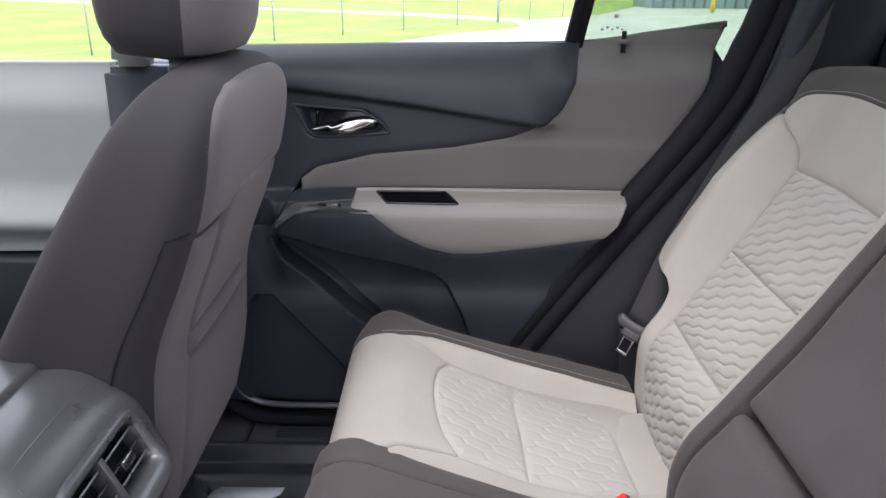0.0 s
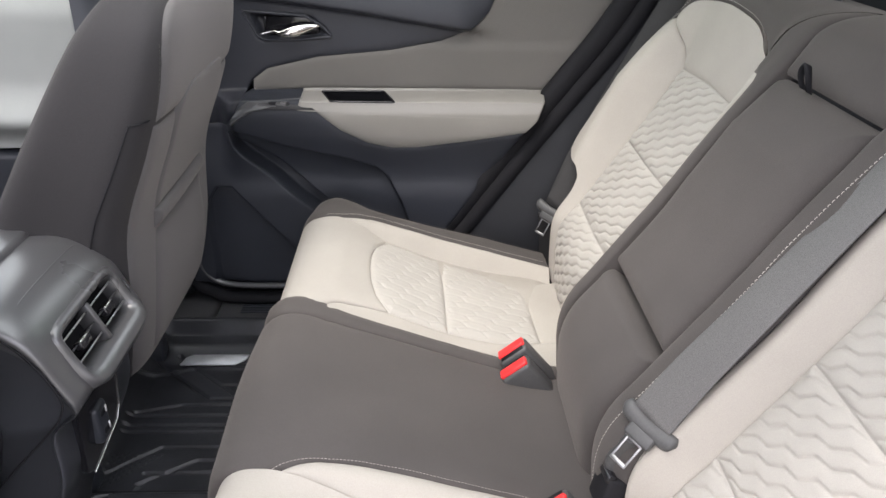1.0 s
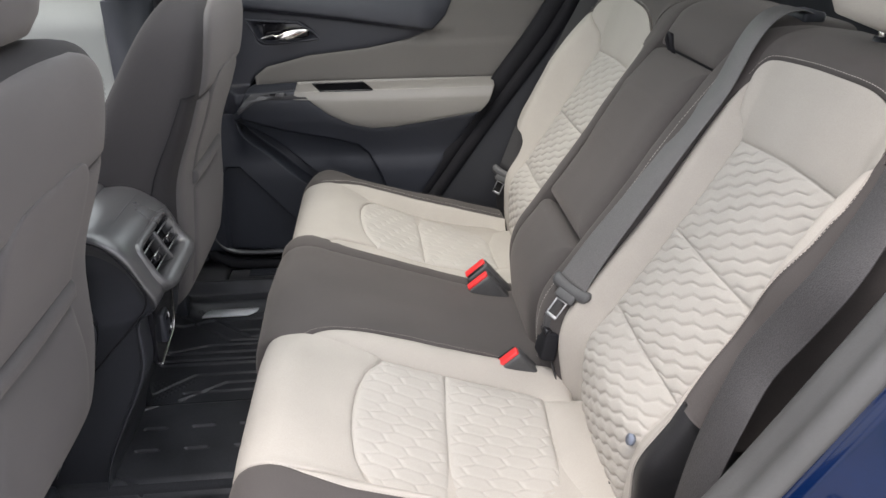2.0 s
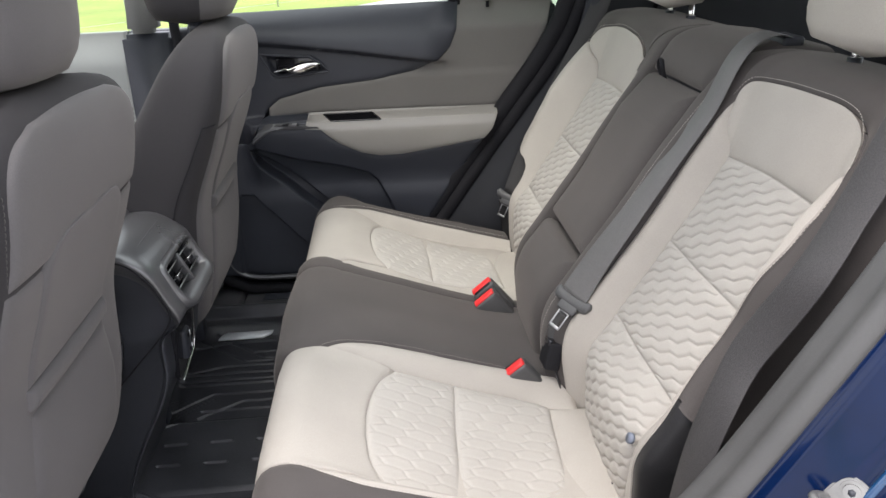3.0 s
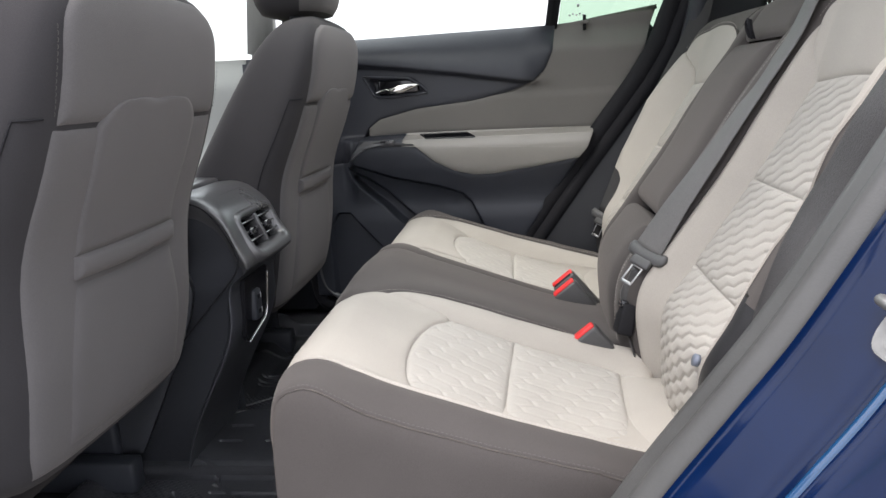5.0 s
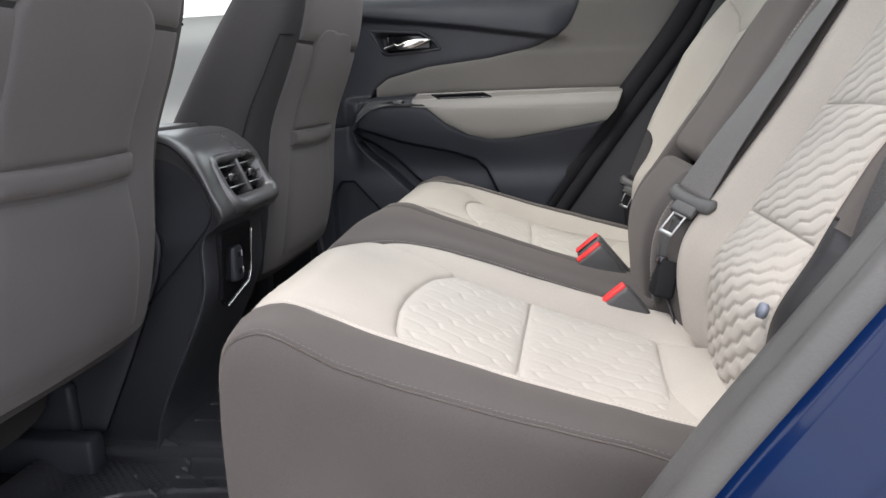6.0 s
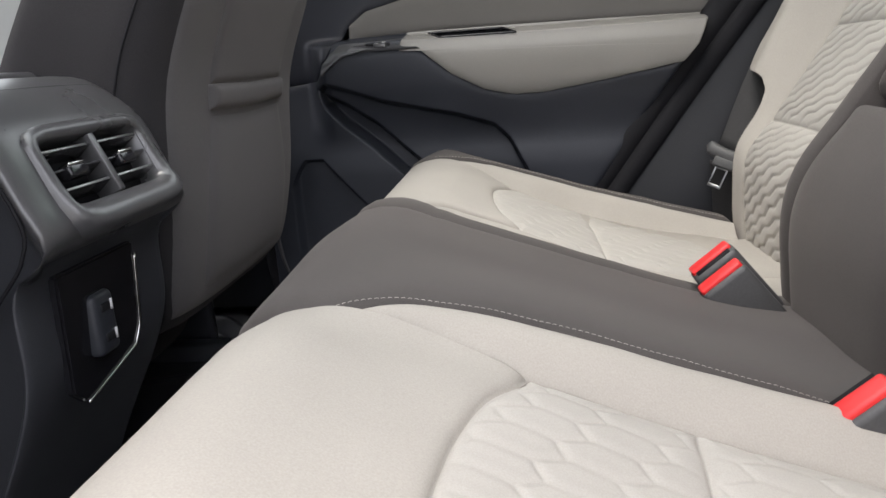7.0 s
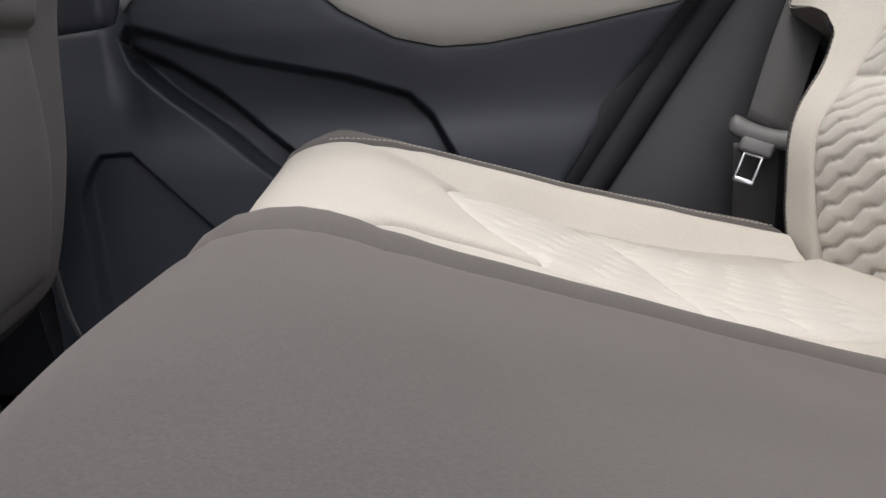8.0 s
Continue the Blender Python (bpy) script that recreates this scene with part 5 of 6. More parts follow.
tube("sill_seal", smooth_line([(-.475, 1.40, .66), (-.463, 1.40, .50), (-.425, 1.40, .462), (-.356, 1.40, .446), (0, 1.40, .442), (.06, 1.40, .47)], 50), .016, BLACK_SEAL, sill, "black rubber door seal")
tube("sill_seal", smooth_line([(-.455, 1.385, .66), (-.445, 1.385, .557), (-.425, 1.385, .511), (-.376, 1.385, .489), (-.244, 1.385, .485), (0, 1.385, .485)], 50), .007, CONSOLE_PLASTIC, sill)
near_sill = tagged(empty("sill_near", (-.2, 0, .4)), "dark plastic sill plate under the open door", "car trim", kind="structure")
part("sill_plate", box_bm((-.62, -.03, FLOOR_Z + .004), (.16, .10, FLOOR_Z + .04), .012, 3), DARK_PLASTIC, near_sill)
part("sill_outer", box_bm((-1.7, -.14, .20), (.16, -.03, FLOOR_Z + .01), .02, 3), BLUE_PAINT, near_sill)


# grooves of one half of the liner, mirrored about the middle
MAT_GROOVES = [
    [(-.05, 1.144), (-.361, 1.144), (-.471, 1.237)],
    [(-.05, 1.113), (-.328, 1.113), (-.430, 1.204)],
    [(-.05, 1.100), (-.374, 1.100), (-.515, 1.222)],
    [(-.05, 1.080), (-.423, 1.080), (-.510, 1.057)],
    [(-.05, 1.048), (-.520, 1.048)],
    [(-.05, 1.018), (-.520, 1.020)],
    [(-.05, .997), (-.515, 1.001)],
    [(-.05, .958), (-.425, .958), (-.505, .893)],
    [(-.05, .923), (-.350, .923), (-.440, .866)],
    [(-.05, .892), (-.437, .892)],
    [(-.51, .800), (-.445, .835), (-.430, .870)],
    [(-.475, .745), (-.435, .745)],
    [(-.380, .745), (-.340, .745)],
    [(-.285, .745), (-.245, .745)],
]


def floor_mat():
    mat = tagged(empty("floor_mat", (-.35, YC, FLOOR_Z)), "black moulded rubber floor liner with ribs and a grey badge", "floor mat")
    def hgt(x, y):
        a = np.abs(y - YC)
        h = FLOOR_Z + .024 * (1 - bump_between(a, .105, .140))
        h = h + .028 * bump_between(a, .585, .612) + .03 * bump_between(-x - .10 * (1 - bump_between(y, .60, .80)), .50, .56)
        groove = np.zeros_like(x)
        for way in MAT_GROOVES:
            for (ax, ay), (bx, by) in zip(way, way[1:]):
                dx, dy = bx - ax, by - ay
                t = np.clip(((x - ax) * dx + (a + YC - ay) * dy) / (dx * dx + dy * dy), 0, 1)
                d = np.hypot(x - ax - t * dx, a + YC - ay - t * dy)
                groove = np.maximum(groove, np.exp(-(d / .0030) ** 4))
        wide = np.exp(-((a - .50) / .004) ** 2) * bump_between(x, -.44, -.42)
        dots = 0.8 * bump_between(np.cos(2 * math.pi * x / .014) * np.cos(2 * math.pi * y / .014), .55, .85) * bump_between(a, .135, .142) * (1 - bump_between(a, .228, .236)) * (1 - bump_between(x - a + .64, -.004, .004))
        edge = np.exp(-((y - 1.200 - .3 * np.minimum(0, x + .43)) / .005) ** 2) * .6 * bump_between(y, YC, YC + .1)
        near_edge = np.exp(-((y - np.interp(x, [-.66, -.60, -.531, -.493, -.453, -.356, -.05], [.36, .40, .453, .475, .485, .497, .505])) / .004) ** 2) * .9
        return h - .0062 * groove + .004 * wide + .0030 * dots + .008 * edge + .007 * near_edge + .02 * bump_between(a, .50, .56)
    g = coons([(-.66, YC - .62), (-.05, YC - .62)], [(-.66, YC + .62), (-.05, YC + .62)], [(-.66, YC - .62), (-.66, YC + .62)], [(-.05, YC - .62), (-.05, YC + .62)], 270, 600, straight_line, crowd=0.0)
    x, y = g[..., 0], g[..., 1]
    z = hgt(x, y)
    sheet("liner", np.stack([x, y, z], -1), RUBBER, mat, "", np.stack([x, y, z - .008], -1))
    bm = bmesh.new()
    pts = [(-.462, 1.205), (-.345, 1.205), (-.325, 1.222), (-.318, 1.246), (-.435, 1.246), (-.455, 1.230)]
    vs = [bm.verts.new((a, b, FLOOR_Z + .005)) for a, b in pts]
    fc = bm.faces.new(vs)
    ex = bmesh.ops.extrude_face_region(bm, geom=[fc])
    bmesh.ops.translate(bm, vec=(0, 0, .004), verts=[v for v in ex["geom"] if isinstance(v, bmesh.types.BMVert)])
    part("badge", bm, TAG, mat, "plain grey badge")
    return mat


floor_mat()


# ---- belts and buckles ----
def buckle(at, flip=1, name="belt_buckle", label="black seat belt buckle with a red release button", double=False):
    b = tagged(empty(name, at), label, "seat belt", "seat belt buckles")
    w, n = Vector((.77, 0, .64)), Vector((-.64, 0, .77))
    m = Matrix.Translation(at) @ Matrix(((0, w.x, n.x), (flip, w.y, n.y), (0, w.z, n.z))).to_4x4()
    part("housing", box_bm((-.016, -.026, -.085), (.016, .026, .0), .006, 3), BELT_PLASTIC if not double else DARK_PLASTIC, b, at=m)
    part("button", box_bm((-.012, -.024, -.004), (.006, .024, .0045), .003, 3), RED_PLASTIC, b, "red release button", at=m)
    part("slot", box_bm((.0065, -.020, -.004), (.013, .020, .0012)), BLACK_SEAL, b, at=m)
    part("stalk", box_bm((-.010, -.018, -.16), (.010, .018, -.08), .004), BLACK_SEAL, b, at=m)
    return b


def tongue(parent, m):
    """Plastic grip with a slotted steel tongue."""
    rings = []
    for w in np.linspace(-1, 1, 21):
        k = max(1 - abs(w) ** 7, 0.02) ** .5
        h, d = (.0100 + .0045 * abs(w) ** 3) * k, (.0055 + .0025 * abs(w) ** 3) * k
        rings.append([tuple(m @ Vector((.037 * w, d * math.cos(a), h * math.sin(a) + .005 * w * w))) for a in np.linspace(0, 2 * math.pi, 16, endpoint=False)])
    loft("grip", rings, BELT_PLASTIC, parent, "grey plastic grip")
    part("grip_body", box_bm((-.018, -.0045, -.022), (.018, .0045, -.004), .004, 3), BELT_PLASTIC, parent, at=m)
    for lo, hi in (((-.0110, -.0010, -.054), (-.0080, .0010, -.018)), ((.0080, -.0010, -.054), (.0110, .0010, -.018)), ((-.0110, -.0010, -.054), (.0110, .0010, -.0485)), ((-.0110, -.0010, -.024), (.0110, .0010, -.018))):
        part("tongue_plate", box_bm(lo, hi, .0010), TONGUE_STEEL, parent, at=m)


buckle((.204, .854, .675), -1)
buckle((.204, .818, .668), 1)
buckle((.216, .535, .672), 1)

# middle belt: down over the near seat back from its top
belt = tagged(empty("middle_seat_belt", (.5, .52, .75)), "grey webbing seat belt with metal tongue over the seat back", "seat belt", "seat belts")
line = smooth_line([(.665, .603, 1.200), (.628, .585, 1.211), (.586, .566, 1.204), (.552, .549, 1.174), (.519, .541, 1.110), (.474, .539, 1.042), (.402, .538, .934), (.357, .536, .868), (.318, .533, .805)], 70)
tilt = np.linspace(0, 1, 70)[:, None] ** 3
strip("webbing", line, np.array([[0.0, 1.0, 0.0]]) * (1 - tilt) + np.array([[-.56, .77, .31]]) * tilt, .052, .0022, BELT_WEB, belt)
az = Vector((.0355, .0145, .041)).normalized()
ay = az.cross(Vector((.033, -.045, -.018))).normalized()
ax = ay.cross(az)
tm = Matrix.Translation((.3155, .5305, .798)) @ Matrix(((ax.x, ay.x, az.x), (ax.y, ay.y, az.y), (ax.z, ay.z, az.z))).to_4x4()
tongue(belt, tm)
part("lower_buckle", box_bm((-.013, -.027, -.030), (.013, .025, .020), .005, 3), BLACK_SEAL, belt, "black buckle of the middle belt", at=Matrix.Translation((.288, .547, .697)) @ Matrix.Rotation(radians(-10), 4, "X") @ Matrix.Rotation(radians(14), 4, "Y"))
part("buckle_lip", box_bm((-.016, -.025, .012), (-.004, .023, .024), .003, 3), GLOSS_BLACK, belt, at=Matrix.Translation((.288, .547, .697)) @ Matrix.Rotation(radians(-10), 4, "X") @ Matrix.Rotation(radians(14), 4, "Y"))
tube("buckle_neck", smooth_line([(.292, .546, .715), (.292, .547, .735), (.301, .545, .752), (.308, .541, .772)], 16), .009, BELT_PLASTIC, belt, "black loop between buckle and tongue", squash=1.5)
for o in (-.012, .012):
    strip("lower_webbing", smooth_line([(.290, .545 + o * .3, .675), (.296, .537 + o, .650), (.306, .530 + o, .622), (.318, .525 + o, .600)], 16), np.tile([0.3, .9, 0], (16, 1)), .020, .0022, DARK_SHADED_WEB, belt)
part("belt_guide", box_bm((.640, .570, 1.190), (.675, .632, 1.206), .006, 3), DARK_PLASTIC, belt, "black belt guide on the seat top")

# outer belts
belt = tagged(empty("outer_seat_belt", (.4, 1.29, .7)), "grey webbing seat belt with metal tongue on the quarter trim", "seat belt", "seat belts")
line = smooth_line([(.610, 1.34, 1.42), (.588, 1.34, 1.287), (.569, 1.34, 1.19), (.500, 1.338, 1.05), (.440, 1.332, .93), (.385, 1.312, .83), (.340, 1.29, .725)], 50)
strip("webbing", line, np.tile([0.75, -.55, -.45], (50, 1)), .048, .0022, FAR_SHADED_WEB, belt)
ax, az = Vector((.78, -.56, -.28)).normalized(), Vector((.42, .10, .90)).normalized()
ay = az.cross(ax).normalized()
ax = ay.cross(az)
tm = Matrix.Translation((.332, 1.286, .718)) @ Matrix(((ax.x, ay.x, az.x), (ax.y, ay.y, az.y), (ax.z, ay.z, az.z))).to_4x4()
tongue(belt, tm)
line = smooth_line([(.328, 1.29, .71), (.335, 1.30, .66), (.34, 1.31, .60), (.34, 1.31, .55)], 24)
strip("lower_webbing", line, np.tile([0.85, -.5, 0], (24, 1)), .046, .0022, FAR_SHADED_WEB, belt)

belt = tagged(empty("outer_seat_belt", (.4, .12, .7)), "grey webbing seat belt beside the open door, shade put into its colour", "seat belt", "seat belts")
line = smooth_line([(.60, .14, 1.36), (.545, .128, 1.22), (.503, .117, 1.13), (.477, .110, 1.084), (.445, .100, 1.035), (.424, .117, .975), (.403, .124, .930), (.378, .112, .885), (.355, .104, .82), (.34, .10, .74), (.33, .10, .62)], 60)
twist = bump_between(line[:, 2], .95, 1.09)[:, None]
strip("webbing", line, np.array([[.10, -.98, -.20]]) * (1 - twist) + np.array([[.40, -.80, .42]]) * twist, .052, .0022, DARK_SHADED_WEB, belt)
part("anchor_bolt", rod_bm((.333, .088, .612), (.333, .104, .612), .016, 20), DARK_PLASTIC, belt, "black lower anchor")

# child seat anchor slots at the crease and the small tag on the quilt
for yy in (.30, .985, 1.235):
    a = tagged(part("anchor_loop", box_bm((-.003, -.008, -.004), (.003, .008, .004), .002, 3), BLACK_SEAL, at=Matrix.Translation(BACK.at(np.array(.018), yy, np.array(.001)).tolist()) @ Matrix.Rotation(radians(25), 4, "Y")), "small black child seat anchor cover in the seat crease", "seat trim", "anchor covers")
dot = np.array((.3245, .238, .7420))
tagged(part("seat_tag", rod_bm(dot + np.array([.003, 0, -.001]), dot + np.array([-.0022, -.0004, .0010]), .0074, 24), SEAT_TAG), "small round grey tag sewn on the quilted seat back", "tag")

# ---- near body side: seal, blue jamb, striker ----
jamb = tagged(empty("body_jamb_near", (.45, -.05, .8)), "blue painted rear door jamb with grey rubber seal", "car body", kind="structure")
seal_line = smooth_line([(.06, .44), (.13, .56), (.22, .705), (.29, .804), (.335, .868), (.397, .972), (.454, 1.072), (.50, 1.165), (.54, 1.27), (.60, 1.45), (.63, 1.58)], 70)
t = np.gradient(seal_line, axis=0)
t /= np.linalg.norm(t, axis=1)[:, None]
nrm = np.stack([t[:, 1], -t[:, 0]], 1)
rings = []
for p, n in zip(seal_line, nrm):
    ring = []
    for w, h in ((.040, .030), (.036, .010), (.032, -.003), (.026, -.008), (.017, -.008), (.009, -.005), (.002, -.005), (-.004, -.009), (-.011, -.010), (-.018, -.005), (-.024, .010), (-.02, .05), (.03, .05)):
        q = p + n * h
        ring.append((q[0], w, q[1]))
    rings.append(ring)
loft("door_seal", rings, SEAL_RUBBER, jamb, "grey rubber door seal")
secs = ((-.022, .006), (-.026, .004), (-.034, .016), (-.046, .034), (-.054, .044), (-.058, .050), (-.061, .058), (-.066, .060), (-.073, .060), (-.079, .064), (-.084, .074), (-.092, .095), (-.10, .13), (-.125, .18), (-.15, .21))
p3 = np.stack([np.stack([seal_line[:, 0] + nrm[:, 0] * h, np.full(70, w), seal_line[:, 1] + nrm[:, 1] * h], -1) for w, h in secs], 1)
inner = p3.copy()
inner[..., 0] += nrm[:, None, 0] * .03
inner[..., 2] += nrm[:, None, 1] * .03
sheet("jamb_panel", p3, BLUE_PAINT, jamb, "glossy blue painted metal jamb", inner)
fl = seal_line + nrm * .060
tube("jamb_flange", np.stack([fl[:, 0], np.full(70, -.0685), fl[:, 1]], 1), 0.0045, BLUE_HIGHLIGHT, jamb, "raised welded flange, highlight put into its colour", squash=1.0, seg=8)
quarter2 = tagged(empty("quarter_panel_near", (.9, -.15, .8)), "glossy blue painted rear quarter panel", "car body", kind="structure")
solid("quarter_skin", [(.43, .62), (.55, .80), (.65, .98), (.70, 1.14), (1.5, 1.14), (1.5, .30), (1.2, .30)], -.17, -.13, BLUE_PAINT, quarter2, "", .012)
solid("inner_skin", [(.20, .42), (.30, .60), (.40, .76), (.50, .92), (.56, 1.06), (.62, 1.17), (1.5, 1.17), (1.5, .42)], .055, .085, DARK_PLASTIC, quarter2, "dark plastic wheel housing trim", .006)

strike = tagged(empty("door_striker", (.413, -.07, .86)), "zinc plated door striker bolted to the blue jamb", "door striker")
sn = Vector((-.55, -.72, .42)).normalized()
sv = (Vector((.57, 0, .82)) - sn * sn.dot(Vector((.57, 0, .82)))).normalized()
su = sv.cross(sn)
sm = Matrix.Translation((.406, -.061, .887)) @ Matrix(((su.x, sv.x, sn.x), (su.y, sv.y, sn.y), (su.z, sv.z, sn.z))).to_4x4()
bm = bmesh.new()
vs = [bm.verts.new((.017 * math.copysign(abs(math.cos(a)) ** .6, math.cos(a)), .034 * math.copysign(abs(math.sin(a)) ** .7, math.sin(a)), -.006)) for a in np.linspace(0, 2 * math.pi, 28, endpoint=False)]
ex = bmesh.ops.extrude_face_region(bm, geom=[bm.faces.new(vs)])
top = [v for v in ex["geom"] if isinstance(v, bmesh.types.BMVert)]
bmesh.ops.translate(bm, vec=(0, 0, .009), verts=top)
bmesh.ops.bevel(bm, geom=[e for e in bm.edges if all(v in top for v in e.verts)], offset=.0015, segments=2, affect="EDGES")
part("base_plate", bm, STEEL, strike, "rounded zinc plate", smooth=False, at=sm)
sl = Vector((-.82, -.30, .48)).normalized()
so = sm @ Vector((0, .003, 0))
sd = sl.cross(sv).normalized()
tube("striker_loop", [tuple(so + sl * v[1] + sd * v[0]) for v in smooth_line([(-.010, -.004), (-.010, .022), (-.007, .031), (.0, .034), (.007, .031), (.010, .022), (.010, -.004)], 34)], .0046, STEEL, strike, "bent steel striker loop")
for vv in (-.019, .021):
    part("washer", rod_bm(sm @ Vector((-.001, vv, .002)), sm @ Vector((-.001, vv, .0042)), .0105, 24), STEEL, strike, smooth=False)
    part("bolt", rod_bm(sm @ Vector((-.001, vv, .004)), sm @ Vector((-.001, vv, .0075)), .0075, 18), STEEL, strike, "round bolt head", smooth=False)
    part("bolt_recess", rod_bm(sm @ Vector((-.001, vv, .0072)), sm @ Vector((-.001, vv, .0078)), .0035, 6), DARK_PLASTIC, strike)

# ---- roof, rear and front closures ----
# headliner with an opening added, out of view, to light the seats from above
bm = bmesh.new()
for lo, hi in (((-1.35, .08, 1.605), (-.66, 1.36, 1.64)), ((-.66, .08, 1.605), (.30, .30, 1.64)), ((-.66, 1.14, 1.605), (.30, 1.36, 1.64)), ((.30, .08, 1.605), (1.35, 1.36, 1.64))):
    b = box_bm(lo, hi)
    me = bpy.data.meshes.new("tmp")
    b.to_mesh(me)
    b.free()
    bm.from_mesh(me)
    bpy.data.meshes.remove(me)
roof = part("ceiling", bm, HEADLINER, smooth=False)
tagged(roof, "light grey cloth headliner round an added opening for top light", "ceiling", kind="structure")
# pane over the added roof opening, never in view
added_roof_pane = part("window_roof_added", box_bm((-.66, .30, 1.635), (.30, 1.14, 1.64)), WINDOW_GLASS, smooth=False)
tagged(added_roof_pane, "clear roof pane out of view, added to let in top light", "car window", kind="structure")
added_roof_pane.visible_shadow = False
rear_glass = part("window_3", box_bm((1.44, .16, 1.10), (1.445, 1.26, 1.54)), WINDOW_GLASS, smooth=False)
tagged(rear_glass, "clear tailgate window", "car window", kind="structure")
rear_glass.visible_shadow = False
bm = bmesh.new()
for lo, hi in (((1.42, .0, .50), (1.48, 1.46, 1.10)), ((1.42, .0, 1.10), (1.48, .16, 1.60)), ((1.42, 1.26, 1.10), (1.48, 1.46, 1.60)), ((1.42, .16, 1.54), (1.48, 1.26, 1.60))):
    b = box_bm(lo, hi)
    me = bpy.data.meshes.new("tmp")
    b.to_mesh(me)
    b.free()
    bm.from_mesh(me)
    bpy.data.meshes.remove(me)
rear = part("wall_rear", bm, CARPET, smooth=False)
tagged(rear, "dark tailgate trim", "wall", kind="structure")
for yy, nm in ((.02, "wall_cargo_near"), (1.38, "wall_cargo_far")):
    w = part(nm, box_bm((.74, yy, .55), (1.42, yy + .04, 1.60), .01), CARPET)
    tagged(w, "dark cargo side trim", "wall", kind="structure")
dash = tagged(empty("dashboard", (-1.6, YC, .8)), "dark plastic dashboard ahead of the front seats", "dashboard", kind="structure")
rings = []
for y in np.linspace(.02, 1.40, 9):
    rings.append([(a, y, b) for a, b in smooth_line([(-1.50, .45), (-1.46, .80), (-1.42, .98), (-1.55, 1.06), (-1.95, 1.05), (-1.98, .45)], 40)])
loft("dash_body", rings, DARK_PLASTIC, dash)

# ---- outside ----
R = 400.0
bm = bmesh.new()
bmesh.ops.create_grid(bm, x_segments=40, y_segments=40, size=R)
bmesh.ops.translate(bm, vec=(0, 0, GROUND_Z), verts=bm.verts[:])
ground = part("ground", bm, GRASS)
tagged(ground, "bright green mown grass field", "grass", kind="structure")


def slab(name, poly, z, mat, label, category, thick=.03):
    bm = bmesh.new()
    fc = bm.faces.new([bm.verts.new((a, b, z)) for a, b in poly])
    ex = bmesh.ops.extrude_face_region(bm, geom=[fc])
    bmesh.ops.translate(bm, vec=(0, 0, -thick), verts=[v for v in ex["geom"] if isinstance(v, bmesh.types.BMVert)])
    return tagged(part(name, bm, mat, smooth=False), label, category, kind="structure")


slab("road", [(-14.0, -3.0), (-9.2, 3.0), (-2.95, 12.87), (0.135, 18.4), (1.6, 20.0), (2.1, 21.5), (1.9, 23.2), (5.5, 27.5), (9.0, 36.0), (40, 40), (40, -30), (-40, -30)], GROUND_Z + .012, CONCRETE, "pale concrete road and yard", "road")
slab("path", [(1.9, 23.3), (1.2, 24.0), (-0.75, 25.8), (-3.8, 27.8), (-7.3, 29.6), (-30, 41.0), (-30, 42.6), (-7.6, 31.0), (-4.0, 29.3), (-0.8, 27.6), (1.3, 25.6), (2.6, 24.3)], GROUND_Z + .010, CONCRETE, "pale gravel path across the grass", "path")

fence = tagged(empty("fence", (0, 20, GROUND_Z)), "grey steel wire fence on thin posts", "fence")
spots = [(-7.5, 11.6), (-6.2, 13.2), (-4.95, 14.8), (-3.7, 16.3), (-2.45, 17.9), (-1.12, 19.6), (0.27, 21.4), (1.5, 22.9), (2.6, 24.4), (3.9, 26.1), (5.2, 27.8)]
for i, (a, b) in enumerate(spots):
    part("post", rod_bm((a, b, GROUND_Z - .1), (a, b, GROUND_Z + 1.85), .018 if i != 7 else .045, 8), POST, fence)
for h in (1.82, .95, .08):
    for (a, b), (c, d) in zip(spots, spots[1:]):
        part("wire", rod_bm((a, b, GROUND_Z + h), (c, d, GROUND_Z + h), .012 if h > 1.5 else .004, 5), POST, fence)

shed = tagged(empty("storage_shed", (10, 33, GROUND_Z)), "blue-grey metal storage shed beyond the yard", "building")
part("wall", box_bm((8.6, 33.0, GROUND_Z), (13.0, 36.0, GROUND_Z + 2.6), .03), BUILDING, shed)
part("roof", box_bm((8.4, 32.8, GROUND_Z + 2.6), (13.2, 36.2, GROUND_Z + 2.75), .03), POST, shed)
for k in range(10):
    part("rib", box_bm((8.7 + .44 * k, 32.96, GROUND_Z + .05), (8.78 + .44 * k, 33.0, GROUND_Z + 2.55)), BUILDING, shed)
boll = tagged(empty("bollard", (10.1, 29.5, GROUND_Z)), "yellow painted steel bollard on the yard", "bollard")
part("tube", rod_bm((10.1, 29.5, GROUND_Z - .05), (10.1, 29.5, GROUND_Z + 1.0), .09, 16), YELLOW, boll)
part("cap", rod_bm((10.1, 29.5, GROUND_Z + 1.0), (10.1, 29.5, GROUND_Z + 1.05), .09, 16, .04), YELLOW, boll)


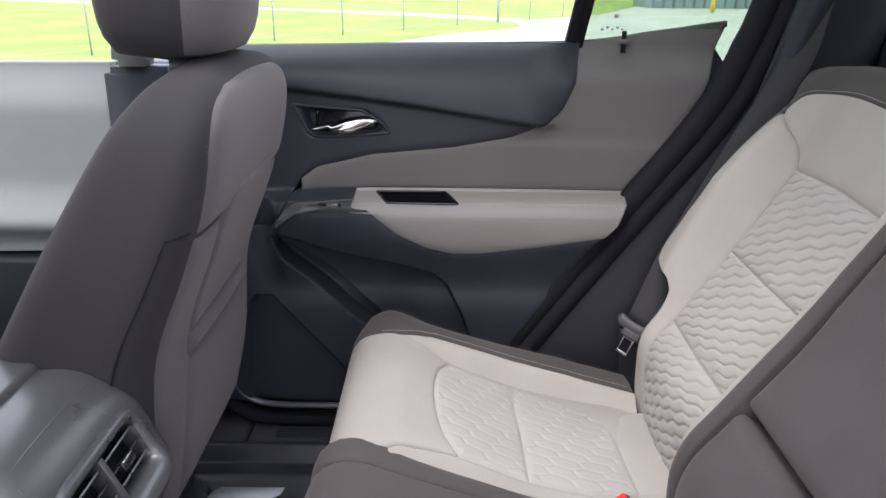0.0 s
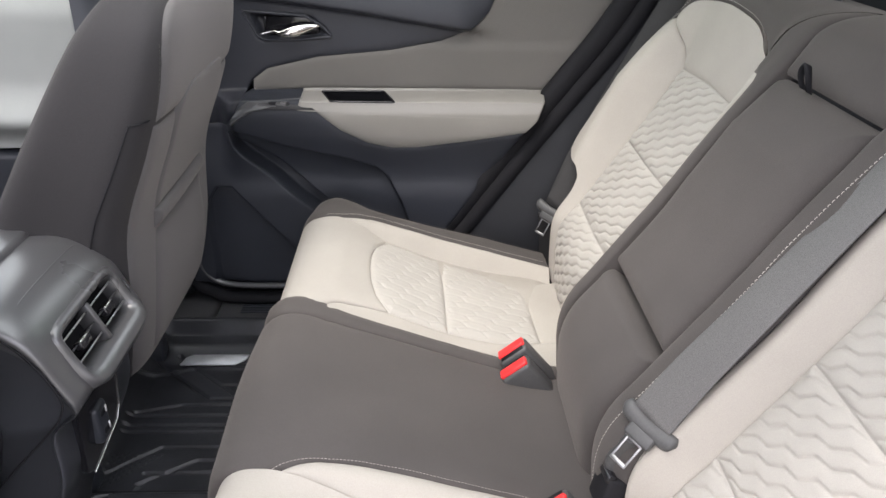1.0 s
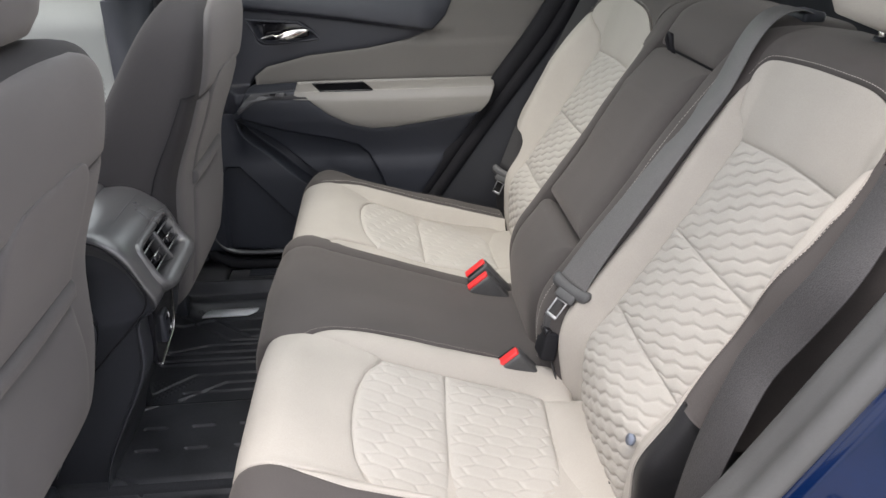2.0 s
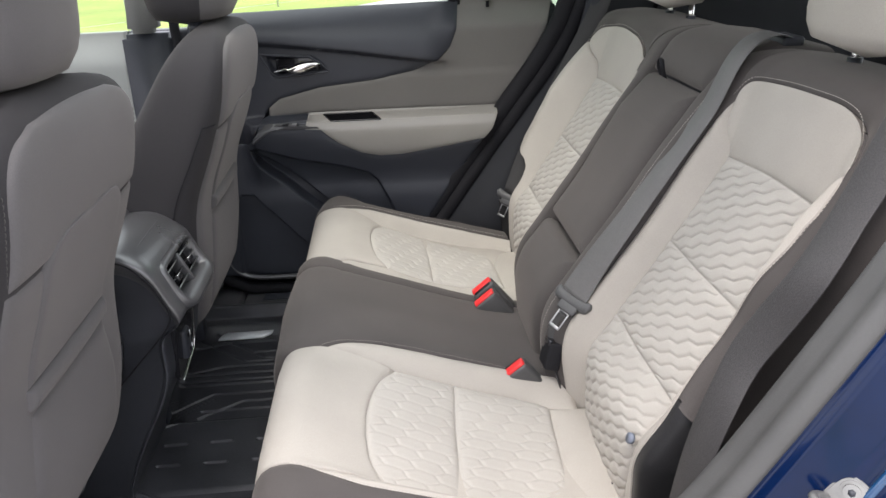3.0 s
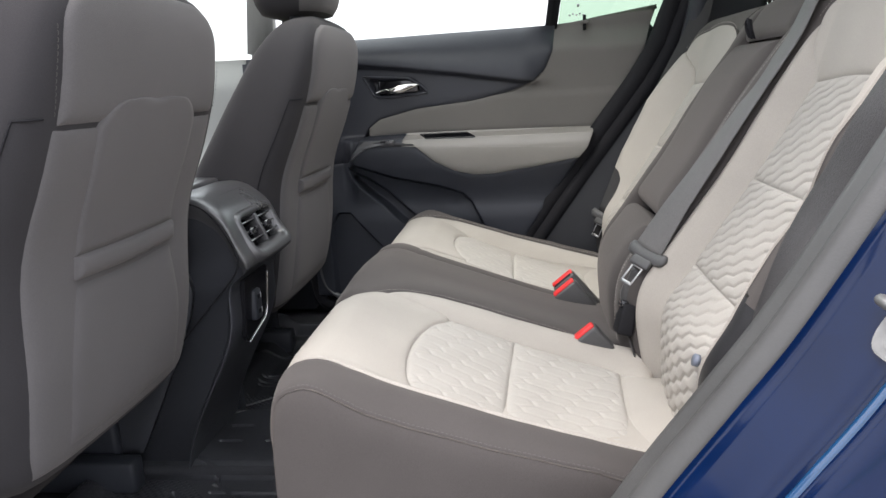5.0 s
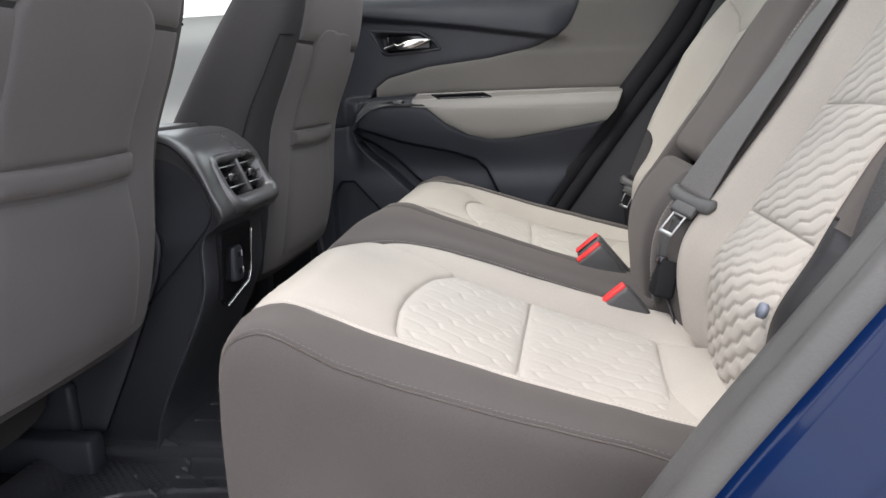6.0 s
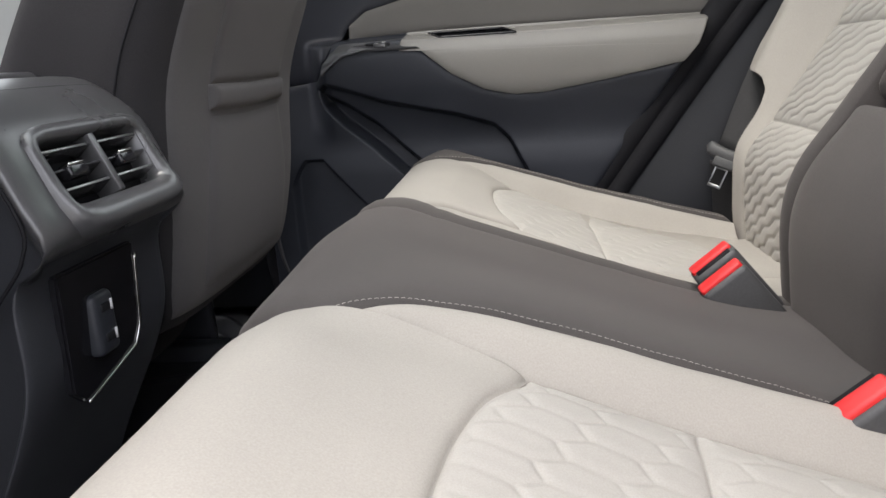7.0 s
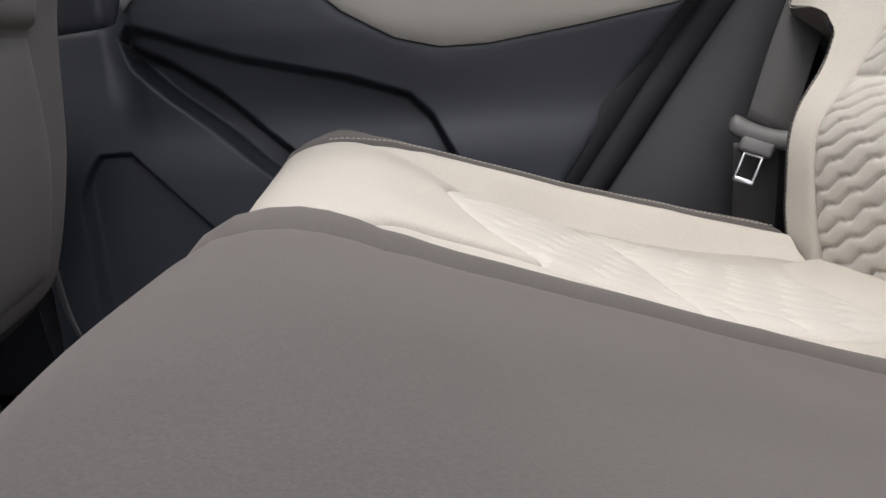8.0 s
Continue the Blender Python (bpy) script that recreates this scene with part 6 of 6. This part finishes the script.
def scrub(seed, tall):
    rnd = random.Random(seed)
    t = tagged(empty("tree", (0, 0, 0)), "sparse yellow-brown spring scrub tree at the field's edge", "tree", "trees at the field's edge")
    tv, tf, lv, lf = [], [], [], []

    def limb(a, b, r0, r1):
        d = (b - a).normalized()
        u = d.orthogonal().normalized()
        w = d.cross(u)
        k = len(tv)
        for q, r in ((a, r0), (b, r1)):
            for j in range(5):
                an = 2 * math.pi * j / 5
                tv.append(q + r * (u * math.cos(an) + w * math.sin(an)))
        for j in range(5):
            tf.append((k + j, k + (j + 1) % 5, k + 5 + (j + 1) % 5, k + 5 + j))

    for stem in range(4):
        base = Vector((rnd.uniform(-.6, .6), rnd.uniform(-.4, .4), -.1))
        top = base + Vector((rnd.uniform(-.9, .9), rnd.uniform(-.7, .7), tall * rnd.uniform(.7, 1)))
        limb(base, (base + top) / 2, .07, .05)
        limb((base + top) / 2, top, .05, .015)
        for b in range(9):
            w = rnd.uniform(.25, 1)
            o = base.lerp(top, w)
            e = o + Vector((rnd.uniform(-1, 1), rnd.uniform(-1, 1), rnd.uniform(.1, .9))) * tall * .24
            limb(o, e, .025, .006)
            for q in range(34):
                c = o.lerp(e, rnd.uniform(.2, 1.1)) + Vector((rnd.gauss(0, .22), rnd.gauss(0, .22), rnd.gauss(0, .2)))
                a, n = rnd.uniform(0, 6.28), rnd.uniform(-.8, .8)
                u = Vector((math.cos(a), math.sin(a), n)) * rnd.uniform(.05, .11)
                v = Vector((-math.sin(a) * .6, math.cos(a) * .6, rnd.uniform(-.6, .6))) * rnd.uniform(.05, .1)
                k = len(lv)
                lv.extend([c - u, c + v, c + u, c - v])
                lf.append((k, k + 1, k + 2, k + 3))
    mesh_ob("trunk", tv, tf, HAZY_BARK, t)
    mesh_ob("crown", lv, lf, HAZY_LEAF, t)
    return t


kinds = [scrub(1, 3.2), scrub(2, 2.6), scrub(3, 4.2)]
rnd = random.Random(7)
for k, t in enumerate(kinds):
    t.location = (-20 + 6 * k, 62 + k, GROUND_Z)
for k in range(46):
    x = -62 + 2.1 * k + rnd.uniform(-.6, .6)
    copy_thing(kinds[k % 3 if k % 5 else 2], Matrix.Translation((x, 58 + rnd.uniform(-3, 5) - .25 * x, GROUND_Z)) @ Matrix.Rotation(rnd.uniform(0, 6), 4, "Z"))
